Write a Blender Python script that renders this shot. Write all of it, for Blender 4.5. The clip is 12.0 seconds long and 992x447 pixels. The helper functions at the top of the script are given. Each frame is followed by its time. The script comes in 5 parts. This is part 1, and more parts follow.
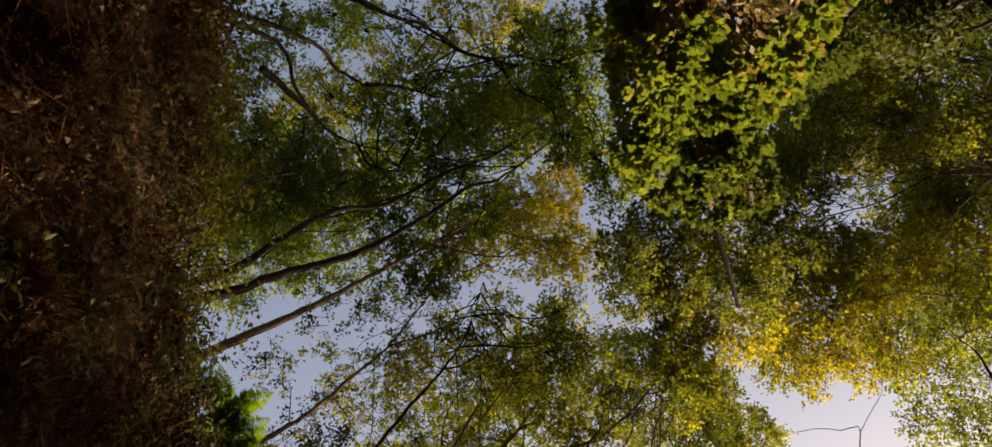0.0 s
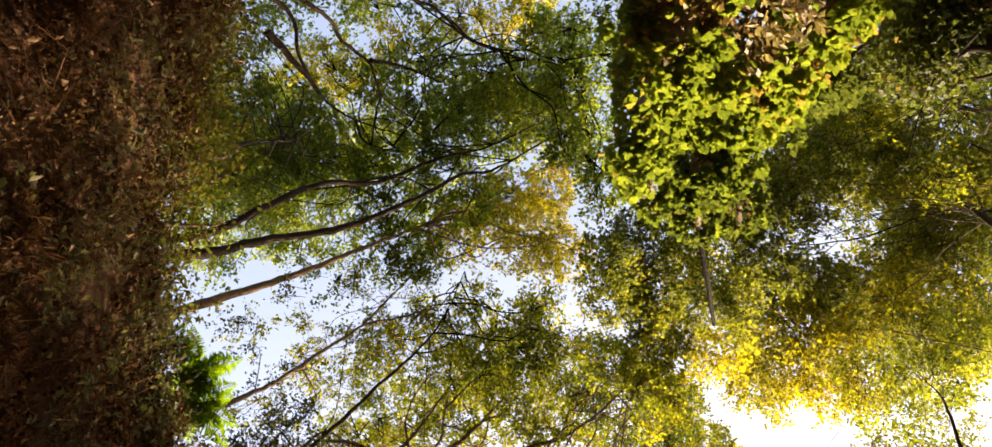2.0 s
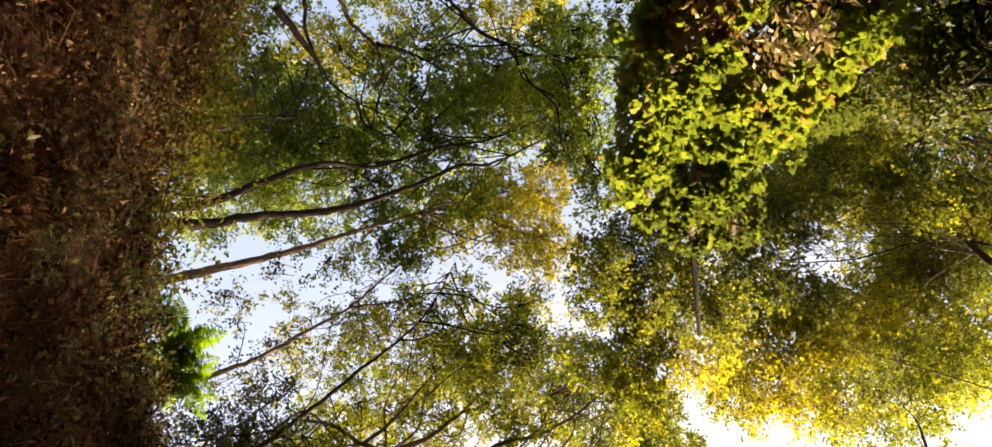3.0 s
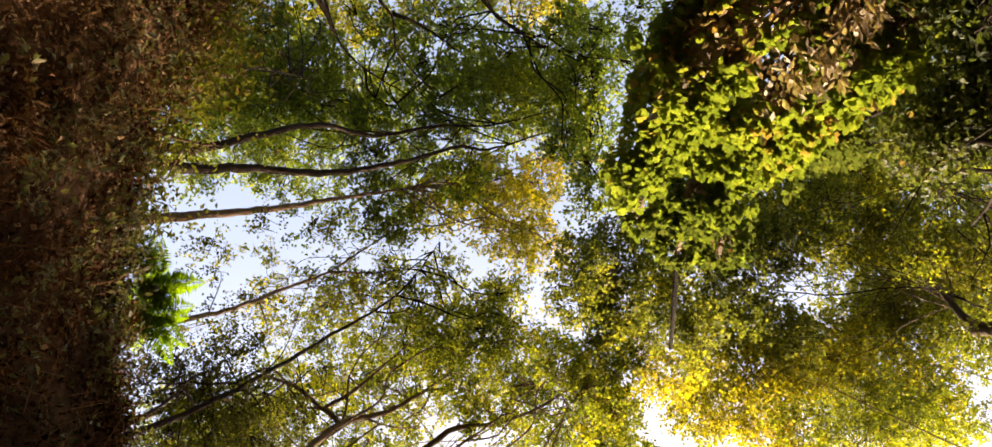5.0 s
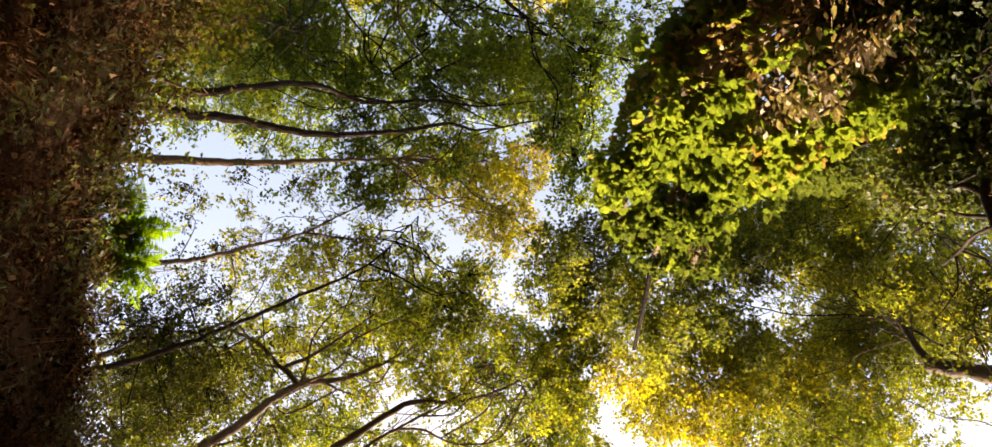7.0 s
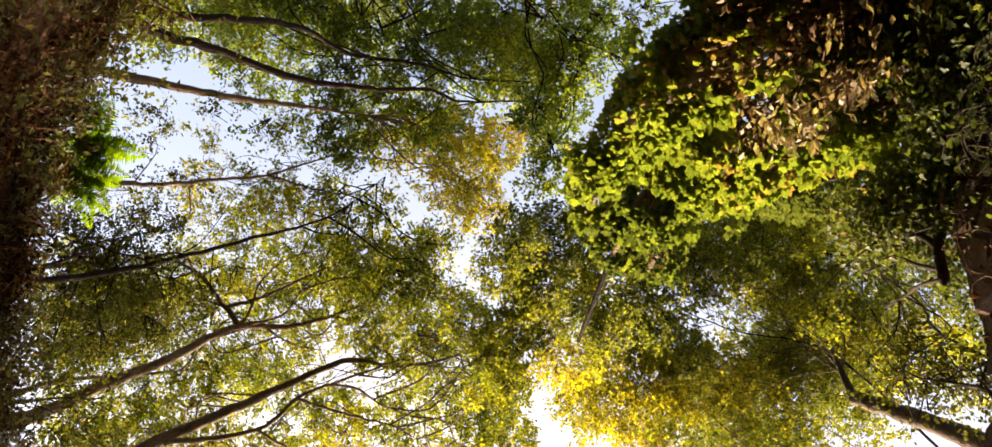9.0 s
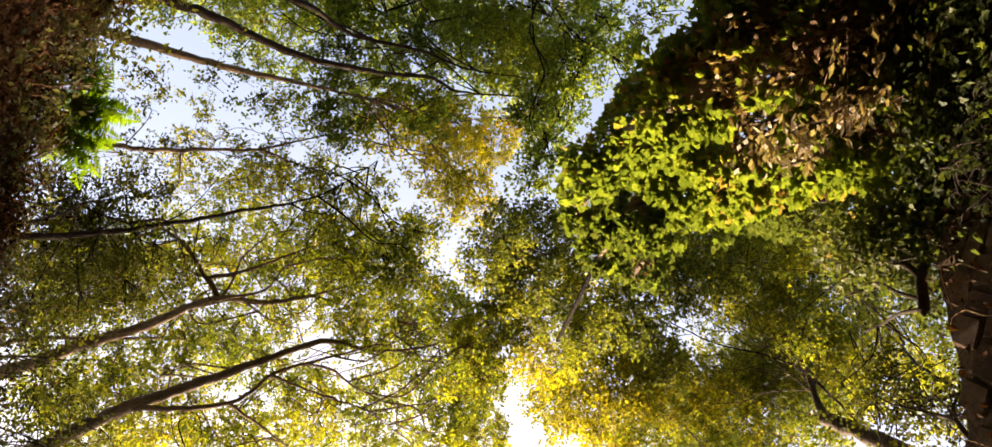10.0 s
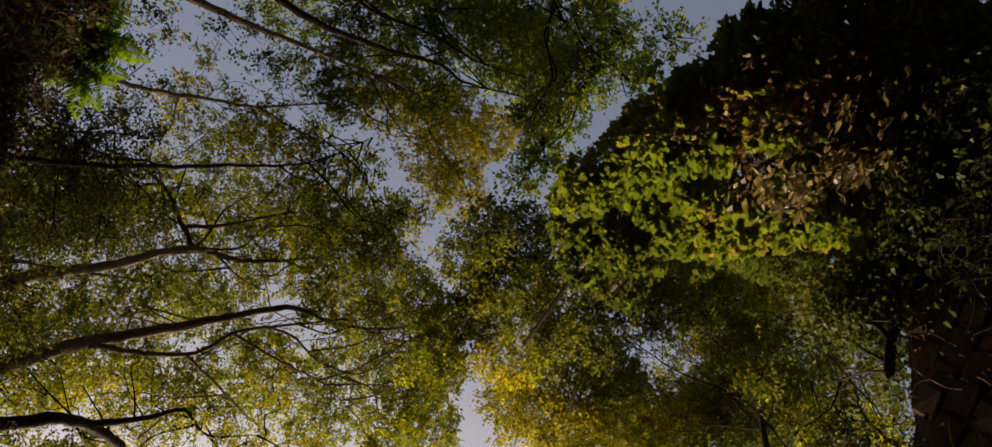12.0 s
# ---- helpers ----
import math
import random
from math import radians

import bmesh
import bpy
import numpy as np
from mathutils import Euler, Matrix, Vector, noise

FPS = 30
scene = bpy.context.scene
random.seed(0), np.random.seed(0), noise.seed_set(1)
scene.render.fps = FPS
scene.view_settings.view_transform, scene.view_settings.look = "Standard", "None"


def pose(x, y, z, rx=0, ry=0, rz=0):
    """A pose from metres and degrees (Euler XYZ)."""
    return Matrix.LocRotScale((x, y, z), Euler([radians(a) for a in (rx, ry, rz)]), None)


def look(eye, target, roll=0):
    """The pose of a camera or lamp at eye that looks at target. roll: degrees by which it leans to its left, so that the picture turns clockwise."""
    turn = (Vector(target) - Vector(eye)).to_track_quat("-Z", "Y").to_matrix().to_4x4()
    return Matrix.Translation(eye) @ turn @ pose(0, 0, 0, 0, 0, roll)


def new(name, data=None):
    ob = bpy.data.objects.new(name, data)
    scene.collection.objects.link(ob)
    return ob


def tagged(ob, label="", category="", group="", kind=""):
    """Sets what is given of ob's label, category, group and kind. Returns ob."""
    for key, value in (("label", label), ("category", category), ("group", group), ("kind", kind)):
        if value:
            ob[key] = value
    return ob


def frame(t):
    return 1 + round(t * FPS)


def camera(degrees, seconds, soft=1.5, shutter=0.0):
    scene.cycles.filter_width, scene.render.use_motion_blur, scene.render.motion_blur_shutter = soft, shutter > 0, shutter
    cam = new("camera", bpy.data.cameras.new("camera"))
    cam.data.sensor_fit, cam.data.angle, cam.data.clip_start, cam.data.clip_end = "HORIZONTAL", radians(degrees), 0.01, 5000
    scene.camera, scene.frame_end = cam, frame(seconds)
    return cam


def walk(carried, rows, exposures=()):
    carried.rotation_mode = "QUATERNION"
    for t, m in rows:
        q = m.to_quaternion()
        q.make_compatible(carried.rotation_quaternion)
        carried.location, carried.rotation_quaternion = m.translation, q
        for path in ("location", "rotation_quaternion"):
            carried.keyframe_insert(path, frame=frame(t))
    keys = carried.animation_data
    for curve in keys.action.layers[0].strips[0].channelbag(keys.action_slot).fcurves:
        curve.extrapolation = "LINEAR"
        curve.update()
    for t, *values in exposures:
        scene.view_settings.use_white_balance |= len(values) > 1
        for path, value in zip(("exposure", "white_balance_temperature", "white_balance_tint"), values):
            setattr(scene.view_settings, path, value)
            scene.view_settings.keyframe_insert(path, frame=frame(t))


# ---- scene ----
EYE = 1.6
BASE_STOPS = 2.2
cam = camera(68.6, 12.0, soft=1.5)
walk(cam, [
    (0.0, pose(0.050, 0.036, EYE + 0.007, 176.56, -13.16, 23.35)),
    (0.5, pose(0.050, 0.034, EYE + 0.007, 176.75, -12.98, 21.91)),
    (1.0, pose(0.049, 0.032, EYE + 0.008, 176.91, -12.83, 20.38)),
    (1.5, pose(0.047, 0.029, EYE + 0.008, 177.15, -12.64, 18.65)),
    (2.0, pose(0.045, 0.026, EYE + 0.008, 177.37, -12.48, 16.54)),
    (2.5, pose(0.042, 0.022, EYE + 0.008, 177.60, -12.30, 14.29)),
    (3.0, pose(0.039, 0.018, EYE + 0.008, 177.82, -12.15, 11.96)),
    (5.0, pose(0.020, -0.002, EYE + 0.005, 178.39, -11.41, 3.56)),
    (5.5, pose(0.014, -0.007, EYE + 0.004, 178.38, -11.16, 1.94)),
    (6.0, pose(0.007, -0.012, EYE + 0.002, 178.38, -10.85, 0.15)),
    (6.5, pose(-0.000, -0.017, EYE + 0.000, 178.33, -10.43, -1.64)),
    (7.0, pose(-0.009, -0.021, EYE - 0.002, 178.22, -9.85, -3.59)),
    (9.0, pose(-0.048, -0.036, EYE - 0.013, 177.58, -7.09, -12.86)),
    (9.5, pose(-0.060, -0.038, EYE - 0.017, 177.51, -6.61, -15.36)),
    (10.0, pose(-0.072, -0.039, EYE - 0.021, 177.58, -6.25, -17.66)),
    (10.5, pose(-0.085, -0.040, EYE - 0.025, 177.63, -5.88, -20.06)),
    (11.0, pose(-0.099, -0.040, EYE - 0.029, 177.80, -5.57, -22.34)),
    (11.5, pose(-0.114, -0.039, EYE - 0.034, 177.95, -5.26, -24.56)),
    (12.0, pose(-0.129, -0.036, EYE - 0.040, 178.10, -5.01, -26.95)),
], exposures=[(t, BASE_STOPS + s, 8200, 17) for t, s in ((0.0, -1.3), (0.2, -0.65), (0.4, -0.2), (0.6, 0.0), (11.2, 0.0), (11.4, -0.3), (11.7, -0.95), (12.0, -1.88))])

# ---- light ----
SUN_ELEVATION, SUN_AZIMUTH = 27.0, 86.0      # degrees; azimuth counted from +x towards +y
world = bpy.data.worlds.new("sky")
scene.world = world
world.use_nodes = True
nt = world.node_tree
sky = nt.nodes.new("ShaderNodeTexSky")
sky.sky_type = "NISHITA"
sky.sun_disc = False
sky.sun_elevation = radians(SUN_ELEVATION)
sky.sun_rotation = radians(90.0 - SUN_AZIMUTH)
sky.dust_density, sky.air_density, sky.ozone_density = 4.0, 1.0, 0.2
nt.nodes["Background"].inputs["Strength"].default_value = 0.15
nt.links.new(sky.outputs["Color"], nt.nodes["Background"].inputs["Color"])
sun = new("sun", bpy.data.lights.new("sun", "SUN"))
sun.data.energy, sun.data.angle, sun.data.color = 4.2, radians(0.6), (1.0, 0.93, 0.80)
_e, _a = radians(SUN_ELEVATION), radians(SUN_AZIMUTH)
sun.matrix_world = look((0, 0, 0), (-math.cos(_e) * math.cos(_a), -math.cos(_e) * math.sin(_a), -math.sin(_e)))
sun.location = (0, 0, 60)

# ---- materials ----
def shader(name):
    m = bpy.data.materials.new(name)
    m.use_nodes = True
    t = m.node_tree
    return m, t, t.nodes["Principled BSDF"], t.nodes["Material Output"]


def ramp(t, source, stops):
    r = t.nodes.new("ShaderNodeValToRGB")
    e = r.color_ramp.elements
    while len(e) < len(stops):
        e.new(0.5)
    for k, (p, c) in zip(e, stops):
        k.position, k.color = p, (*c, 1)
    t.links.new(source, r.inputs["Fac"])
    return r.outputs["Color"]


def leaf_material(name, stops, through_light=0.45, gloss=0.6, glow=2.2, shine=0.22):
    """Thin leaf: coloured per leaf, lets light through with a yellower tint; brown specks."""
    m, t, p, out = shader(name)
    geo = t.nodes.new("ShaderNodeNewGeometry")
    tex = t.nodes.new("ShaderNodeTexNoise")
    tex.inputs["Scale"].default_value = 0.9
    tex.inputs["Detail"].default_value = 2
    co = t.nodes.new("ShaderNodeTexCoord")
    t.links.new(co.outputs["Object"], tex.inputs["Vector"])
    mix = t.nodes.new("ShaderNodeMath")
    mix.operation = "MULTIPLY_ADD"
    t.links.new(geo.outputs["Random Per Island"], mix.inputs[0])
    mix.inputs[1].default_value = 0.6
    sh = t.nodes.new("ShaderNodeMath")
    sh.operation = "MULTIPLY_ADD"
    sh.inputs[1].default_value, sh.inputs[2].default_value = 1.4, -0.5
    t.links.new(tex.outputs["Fac"], sh.inputs[0])
    t.links.new(sh.outputs[0], mix.inputs[2])
    col = ramp(t, mix.outputs[0], stops)
    fine = t.nodes.new("ShaderNodeTexNoise")
    fine.inputs["Scale"].default_value = 60
    t.links.new(co.outputs["Object"], fine.inputs["Vector"])
    vein = t.nodes.new("ShaderNodeMix")
    vein.data_type, vein.blend_type = "RGBA", "MULTIPLY"
    vein.inputs["Factor"].default_value = 0.5
    t.links.new(col, vein.inputs["A"])
    t.links.new(ramp(t, fine.outputs["Fac"], [(0.3, (0.6, 0.5, 0.4)), (0.6, (1.0, 1.0, 1.0))]), vein.inputs["B"])
    col = vein.outputs["Result"]
    t.links.new(col, p.inputs["Base Color"])
    p.inputs["Roughness"].default_value = gloss
    p.inputs["Specular IOR Level"].default_value = shine
    tr = t.nodes.new("ShaderNodeBsdfTranslucent")
    warm = t.nodes.new("ShaderNodeMix")
    warm.data_type, warm.blend_type = "RGBA", "MULTIPLY"
    warm.inputs["Factor"].default_value = 1.0
    warm.inputs["B"].default_value = (glow * 1.0, glow, glow * 0.45, 1)
    t.links.new(col, warm.inputs["A"])
    t.links.new(warm.outputs["Result"], tr.inputs["Color"])
    sm = t.nodes.new("ShaderNodeMixShader")
    sm.inputs["Fac"].default_value = through_light
    t.links.new(p.outputs[0], sm.inputs[1])
    t.links.new(tr.outputs[0], sm.inputs[2])
    t.links.new(sm.outputs[0], out.inputs["Surface"])
    return m


def rough_material(name, stops, scale, detail_scale, roughness=0.85, bump=0.6, distance=0.02, stretch=(1, 1, 1), shine=0.2):
    """Bark, earth, stone: two scales of noise for colour, and relief."""
    m, t, p, out = shader(name)
    co = t.nodes.new("ShaderNodeTexCoord")
    mp = t.nodes.new("ShaderNodeMapping")
    mp.inputs["Scale"].default_value = stretch
    t.links.new(co.outputs["Object"], mp.inputs["Vector"])
    a, b = t.nodes.new("ShaderNodeTexNoise"), t.nodes.new("ShaderNodeTexNoise")
    for n, s, d in ((a, scale, 4), (b, detail_scale, 6)):
        n.inputs["Scale"].default_value, n.inputs["Detail"].default_value = s, d
        t.links.new(mp.outputs[0], n.inputs["Vector"])
    add = t.nodes.new("ShaderNodeMath")
    add.operation = "MULTIPLY_ADD"
    add.inputs[1].default_value = 0.55
    info = t.nodes.new("ShaderNodeObjectInfo")
    half = t.nodes.new("ShaderNodeMath")
    half.operation = "MULTIPLY_ADD"
    half.inputs[1].default_value, half.inputs[2].default_value = 0.22, -0.11
    t.links.new(info.outputs["Random"], half.inputs[0])
    mid = t.nodes.new("ShaderNodeMath")
    mid.operation = "MULTIPLY_ADD"
    mid.inputs[1].default_value = 0.45
    t.links.new(b.outputs["Fac"], mid.inputs[0])
    t.links.new(half.outputs[0], mid.inputs[2])
    t.links.new(a.outputs["Fac"], add.inputs[0])
    t.links.new(mid.outputs[0], add.inputs[2])
    t.links.new(ramp(t, add.outputs[0], stops), p.inputs["Base Color"])
    p.inputs["Roughness"].default_value = roughness
    p.inputs["Specular IOR Level"].default_value = shine
    bp = t.nodes.new("ShaderNodeBump")
    bp.inputs["Strength"].default_value, bp.inputs["Distance"].default_value = bump, distance
    t.links.new(b.outputs["Fac"], bp.inputs["Height"])
    t.links.new(bp.outputs[0], p.inputs["Normal"])
    return m


LEAF_DARK = leaf_material("leaf_dark_green", [(0.1, (0.0352, 0.05664, 0.0152)), (0.5, (0.0814, 0.118, 0.0228)), (0.9, (0.1925, 0.2183, 0.0323))], 0.5)
LEAF_MID = leaf_material("leaf_green", [(0.1, (0.0441, 0.06, 0.012)), (0.45, (0.1029, 0.125, 0.0195)), (0.78, (0.1862, 0.195, 0.024)), (0.98, (0.3038, 0.26, 0.027))], 0.5)
LEAF_OLIVE = leaf_material("leaf_olive", [(0.1, (0.0485, 0.058, 0.012)), (0.5, (0.1212, 0.128, 0.0195)), (0.78, (0.2231, 0.21, 0.024)), (0.98, (0.3492, 0.29, 0.027))], 0.5)
# olive leaf toned down so that the crown's shade is in the colour
LEAF_OLIVE_SHADED = leaf_material("leaf_olive_shaded", [(0.1, (0.044, 0.056, 0.0155)), (0.5, (0.096, 0.112, 0.024)), (0.8, (0.158, 0.165, 0.030)), (0.98, (0.28, 0.245, 0.034))], 0.5, 0.6, 2.1)
LEAF_YELLOW = leaf_material("leaf_yellow", [(0.1, (0.09, 0.10, 0.014)), (0.4, (0.21, 0.20, 0.024)), (0.75, (0.35, 0.31, 0.036)), (0.97, (0.44, 0.32, 0.035))], 0.52, 0.6, 1.6)
LEAF_IVY = leaf_material("leaf_ivy", [(0.1, (0.066, 0.094, 0.021)), (0.4, (0.106, 0.146, 0.031)), (0.85, (0.168, 0.205, 0.040)), (0.98, (0.30, 0.19, 0.08))], 0.47, 0.6, 1.4, 0.2)
# ivy leaf darkened: the shade on the wall's ivy is put into the colour
LEAF_IVY_SHADED = leaf_material("leaf_ivy_shaded", [(0.1, (0.0324, 0.04586, 0.01664)), (0.5, (0.0648, 0.08424, 0.02688)), (0.85, (0.108, 0.1217, 0.0384)), (0.98, (0.198, 0.131, 0.064))], 0.40, 0.6, 1.6, 0.2)
LEAF_BLEACHED = leaf_material("leaf_bleached", [(0.1, (0.14, 0.09, 0.055)), (0.5, (0.34, 0.26, 0.17)), (0.85, (0.52, 0.45, 0.33)), (0.98, (0.36, 0.16, 0.07))], 0.3, 0.6, 1.2)
LEAF_FERN = leaf_material("leaf_fern", [(0.1, (0.07331, 0.1368, 0.0117)), (0.6, (0.1417, 0.2346, 0.01755)), (0.95, (0.2248, 0.3128, 0.02925))], 0.55, 0.6, 1.9)
LEAF_DEAD = leaf_material("leaf_dead", [(0.1, (0.010, 0.004, 0.0025)), (0.45, (0.032, 0.012, 0.006)), (0.75, (0.075, 0.028, 0.013)), (0.97, (0.18, 0.11, 0.06))], 0.2, 0.8, 1.0, 0.06)
LEAF_BROWN = leaf_material("leaf_brown", [(0.1, (0.04, 0.02124, 0.0135)), (0.45, (0.13, 0.07552, 0.0459)), (0.75, (0.25, 0.1652, 0.108)), (0.97, (0.42, 0.354, 0.2565))], 0.3, 0.8, 1.2, 0.03)
LEAF_LITTER = leaf_material("leaf_litter", [(0.15, (0.0145, 0.0062, 0.0033)), (0.45, (0.053, 0.0225, 0.0112)), (0.72, (0.132, 0.062, 0.031)), (0.97, (0.31, 0.20, 0.118))], 0.15, 0.85, 1.0, 0.0)
LEAF_BRACKEN = leaf_material("leaf_bracken", [(0.1, (0.0204, 0.00836, 0.0051)), (0.45, (0.068, 0.02736, 0.0153)), (0.75, (0.136, 0.06232, 0.0357)), (0.97, (0.2176, 0.1292, 0.0765))], 0.25, 0.8, 1.1, 0.03)
LEAF_GREYISH = leaf_material("leaf_greyish", [(0.1, (0.030, 0.030, 0.018)), (0.45, (0.075, 0.078, 0.042)), (0.8, (0.15, 0.145, 0.085)), (0.98, (0.17, 0.10, 0.055))], 0.3, 0.7, 1.3, 0.1)
LEAF_BROW = leaf_material("leaf_brow", [(0.1, (0.025, 0.030, 0.008)), (0.45, (0.062, 0.066, 0.0155)), (0.8, (0.110, 0.105, 0.026)), (0.98, (0.16, 0.088, 0.044))], 0.4, 0.6, 1.6, 0.12)
LEAF_SCRUB = leaf_material("leaf_scrub", [(0.1, (0.0297, 0.03375, 0.0072)), (0.45, (0.0675, 0.0756, 0.0162)), (0.8, (0.1148, 0.1188, 0.0252)), (0.98, (0.135, 0.081, 0.045))], 0.3, 0.6, 1.4, 0.04)
BARK_DARK = rough_material("bark_dark", [(0.2, (0.009, 0.005625, 0.003938)), (0.5, (0.0225, 0.01462, 0.01013)), (0.8, (0.05625, 0.0405, 0.02925))], 6, 40, stretch=(1, 1, 0.35), shine=0.06)
BARK_GREY = rough_material("bark_grey", [(0.2, (0.04, 0.024, 0.014)), (0.5, (0.12, 0.072, 0.042)), (0.8, (0.24, 0.16, 0.10))], 6, 40, stretch=(1, 1, 0.35))
BARK_BROWN = rough_material("bark_brown", [(0.2, (0.02, 0.012, 0.007)), (0.5, (0.06, 0.036, 0.021)), (0.8, (0.13, 0.085, 0.052))], 6, 40, stretch=(1, 1, 0.35))
# bark made pale: sunlight on the ivy tree's trunk is in the colour
BARK_SUNLIT = rough_material("bark_sunlit", [(0.2, (0.10, 0.065, 0.045)), (0.5, (0.28, 0.20, 0.145)), (0.8, (0.52, 0.41, 0.31))], 7, 45, bump=1.0, distance=0.03, stretch=(1, 1, 0.35))
TWIG_DRY = rough_material("dry_twig", [(0.2, (0.03, 0.014, 0.007)), (0.5, (0.10, 0.05, 0.027)), (0.8, (0.23, 0.14, 0.085))], 3, 30)
BRACKEN = rough_material("dead_bracken", [(0.2, (0.034, 0.016, 0.009)), (0.5, (0.13, 0.068, 0.036)), (0.8, (0.34, 0.23, 0.14))], 9, 40, shine=0.0)
EARTH = rough_material("earth", [(0.25, (0.0144, 0.0084, 0.0048)), (0.5, (0.0408, 0.0216, 0.012)), (0.8, (0.096, 0.054, 0.0324))], 1.5, 14, bump=1.0, distance=0.06, shine=0.0)
STONE = rough_material("stone", [(0.2, (0.030, 0.017, 0.010)), (0.5, (0.075, 0.043, 0.026)), (0.8, (0.14, 0.09, 0.058))], 3.5, 26, bump=0.8, distance=0.02, shine=0.05)
MORTAR = rough_material("mortar", [(0.2, (0.024, 0.014, 0.009)), (0.5, (0.065, 0.039, 0.025)), (0.8, (0.13, 0.082, 0.055))], 5, 50, bump=1.0, distance=0.02, shine=0.05)


# ---- mesh helpers ----
rng = np.random.default_rng(7)


def unit(v):
    return v / (np.linalg.norm(v, axis=-1, keepdims=True) + 1e-9)


def mesh_object(name, verts, faces, material, parent=None, label="", smooth=False):
    """One mesh object from an array of corners and an array (or list) of faces."""
    me = bpy.data.meshes.new(name)
    verts = np.asarray(verts, dtype=np.float32)
    if isinstance(faces, np.ndarray):
        n, k = faces.shape
        me.vertices.add(len(verts))
        me.vertices.foreach_set("co", verts.ravel())
        me.loops.add(n * k)
        me.loops.foreach_set("vertex_index", faces.astype(np.int32).ravel())
        me.polygons.add(n)
        me.polygons.foreach_set("loop_start", np.arange(0, n * k, k, dtype=np.int32))
        me.polygons.foreach_set("loop_total", np.full(n, k, dtype=np.int32))
        me.update(calc_edges=True)
    else:
        me.from_pydata([tuple(v) for v in verts.tolist()], [], faces)
    if smooth:
        me.polygons.foreach_set("use_smooth", np.ones(len(me.polygons), dtype=bool))
    me.materials.append(material)
    ob = new(name, me)
    ob.parent = parent
    if label:
        tagged(ob, label)
    return ob


def spline(points, step=0.12):
    """A smooth way through the points."""
    p = np.asarray(points, dtype=float)
    if len(p) == 2:
        n = max(2, int(np.linalg.norm(p[1] - p[0]) / step))
        return p[0] + (p[1] - p[0]) * np.linspace(0, 1, n + 1)[:, None]
    q = np.vstack([2 * p[0] - p[1], p, 2 * p[-1] - p[-2]])
    k = np.concatenate([[0], np.cumsum(np.sqrt(np.linalg.norm(np.diff(q, axis=0), axis=1)) + 1e-4)])
    out = []
    for i in range(1, len(q) - 2):
        n = max(2, int(np.linalg.norm(q[i + 1] - q[i]) / step))
        t = (k[i] + (k[i + 1] - k[i]) * np.arange(n) / n)[:, None]

        def mix(a, b, ka, kb):
            return (kb - t) / (kb - ka) * a + (t - ka) / (kb - ka) * b
        a1, a2, a3 = (mix(q[m], q[m + 1], k[m], k[m + 1]) for m in (i - 1, i, i + 1))
        b1, b2 = mix(a1, a2, k[i - 1], k[i + 1]), mix(a2, a3, k[i], k[i + 2])
        out.append(mix(b1, b2, k[i], k[i + 1]))
    out.append(p[-1:])
    return np.vstack(out)


class Tubes:
    """Collects tubes along ways; quads only."""

    def __init__(self):
        self.v, self.f, self.n = [], [], 0

    def add(self, way, r0, r1, sides=5, knots=0.0):
        way = np.asarray(way, dtype=float)
        m = len(way)
        t = unit(np.gradient(way, axis=0))
        ref = np.array([0.31, 0.27, 0.91]) if abs(t[0] @ np.array([0.31, 0.27, 0.91])) < 0.9 else np.array([1.0, 0, 0])
        a = unit(np.cross(t, ref))
        b = np.cross(t, a)
        r = r0 + (r1 - r0) * np.linspace(0, 1, m) ** 0.8
        if knots:
            r = r * (1 + knots * (rng.random(m) - 0.4))
        ang = np.arange(sides) / sides * 2 * np.pi
        rr = r[:, None] * (1 + (knots * 0.7 * (rng.random((m, sides)) - 0.5) if knots else 0))
        ring = way[:, None, :] + rr[..., None] * (np.cos(ang)[None, :, None] * a[:, None, :] + np.sin(ang)[None, :, None] * b[:, None, :])
        i, j = np.meshgrid(np.arange(m - 1), np.arange(sides), indexing="ij")
        k = (j + 1) % sides
        f = np.stack([i * sides + j, i * sides + k, (i + 1) * sides + k, (i + 1) * sides + j], -1).reshape(-1, 4)
        self.v.append(ring.reshape(-1, 3))
        self.f.append(f + self.n)
        self.n += m * sides

    def make(self, name, material, parent=None, label=""):
        return mesh_object(name, np.vstack(self.v), np.vstack(self.f), material, parent, label, smooth=True)


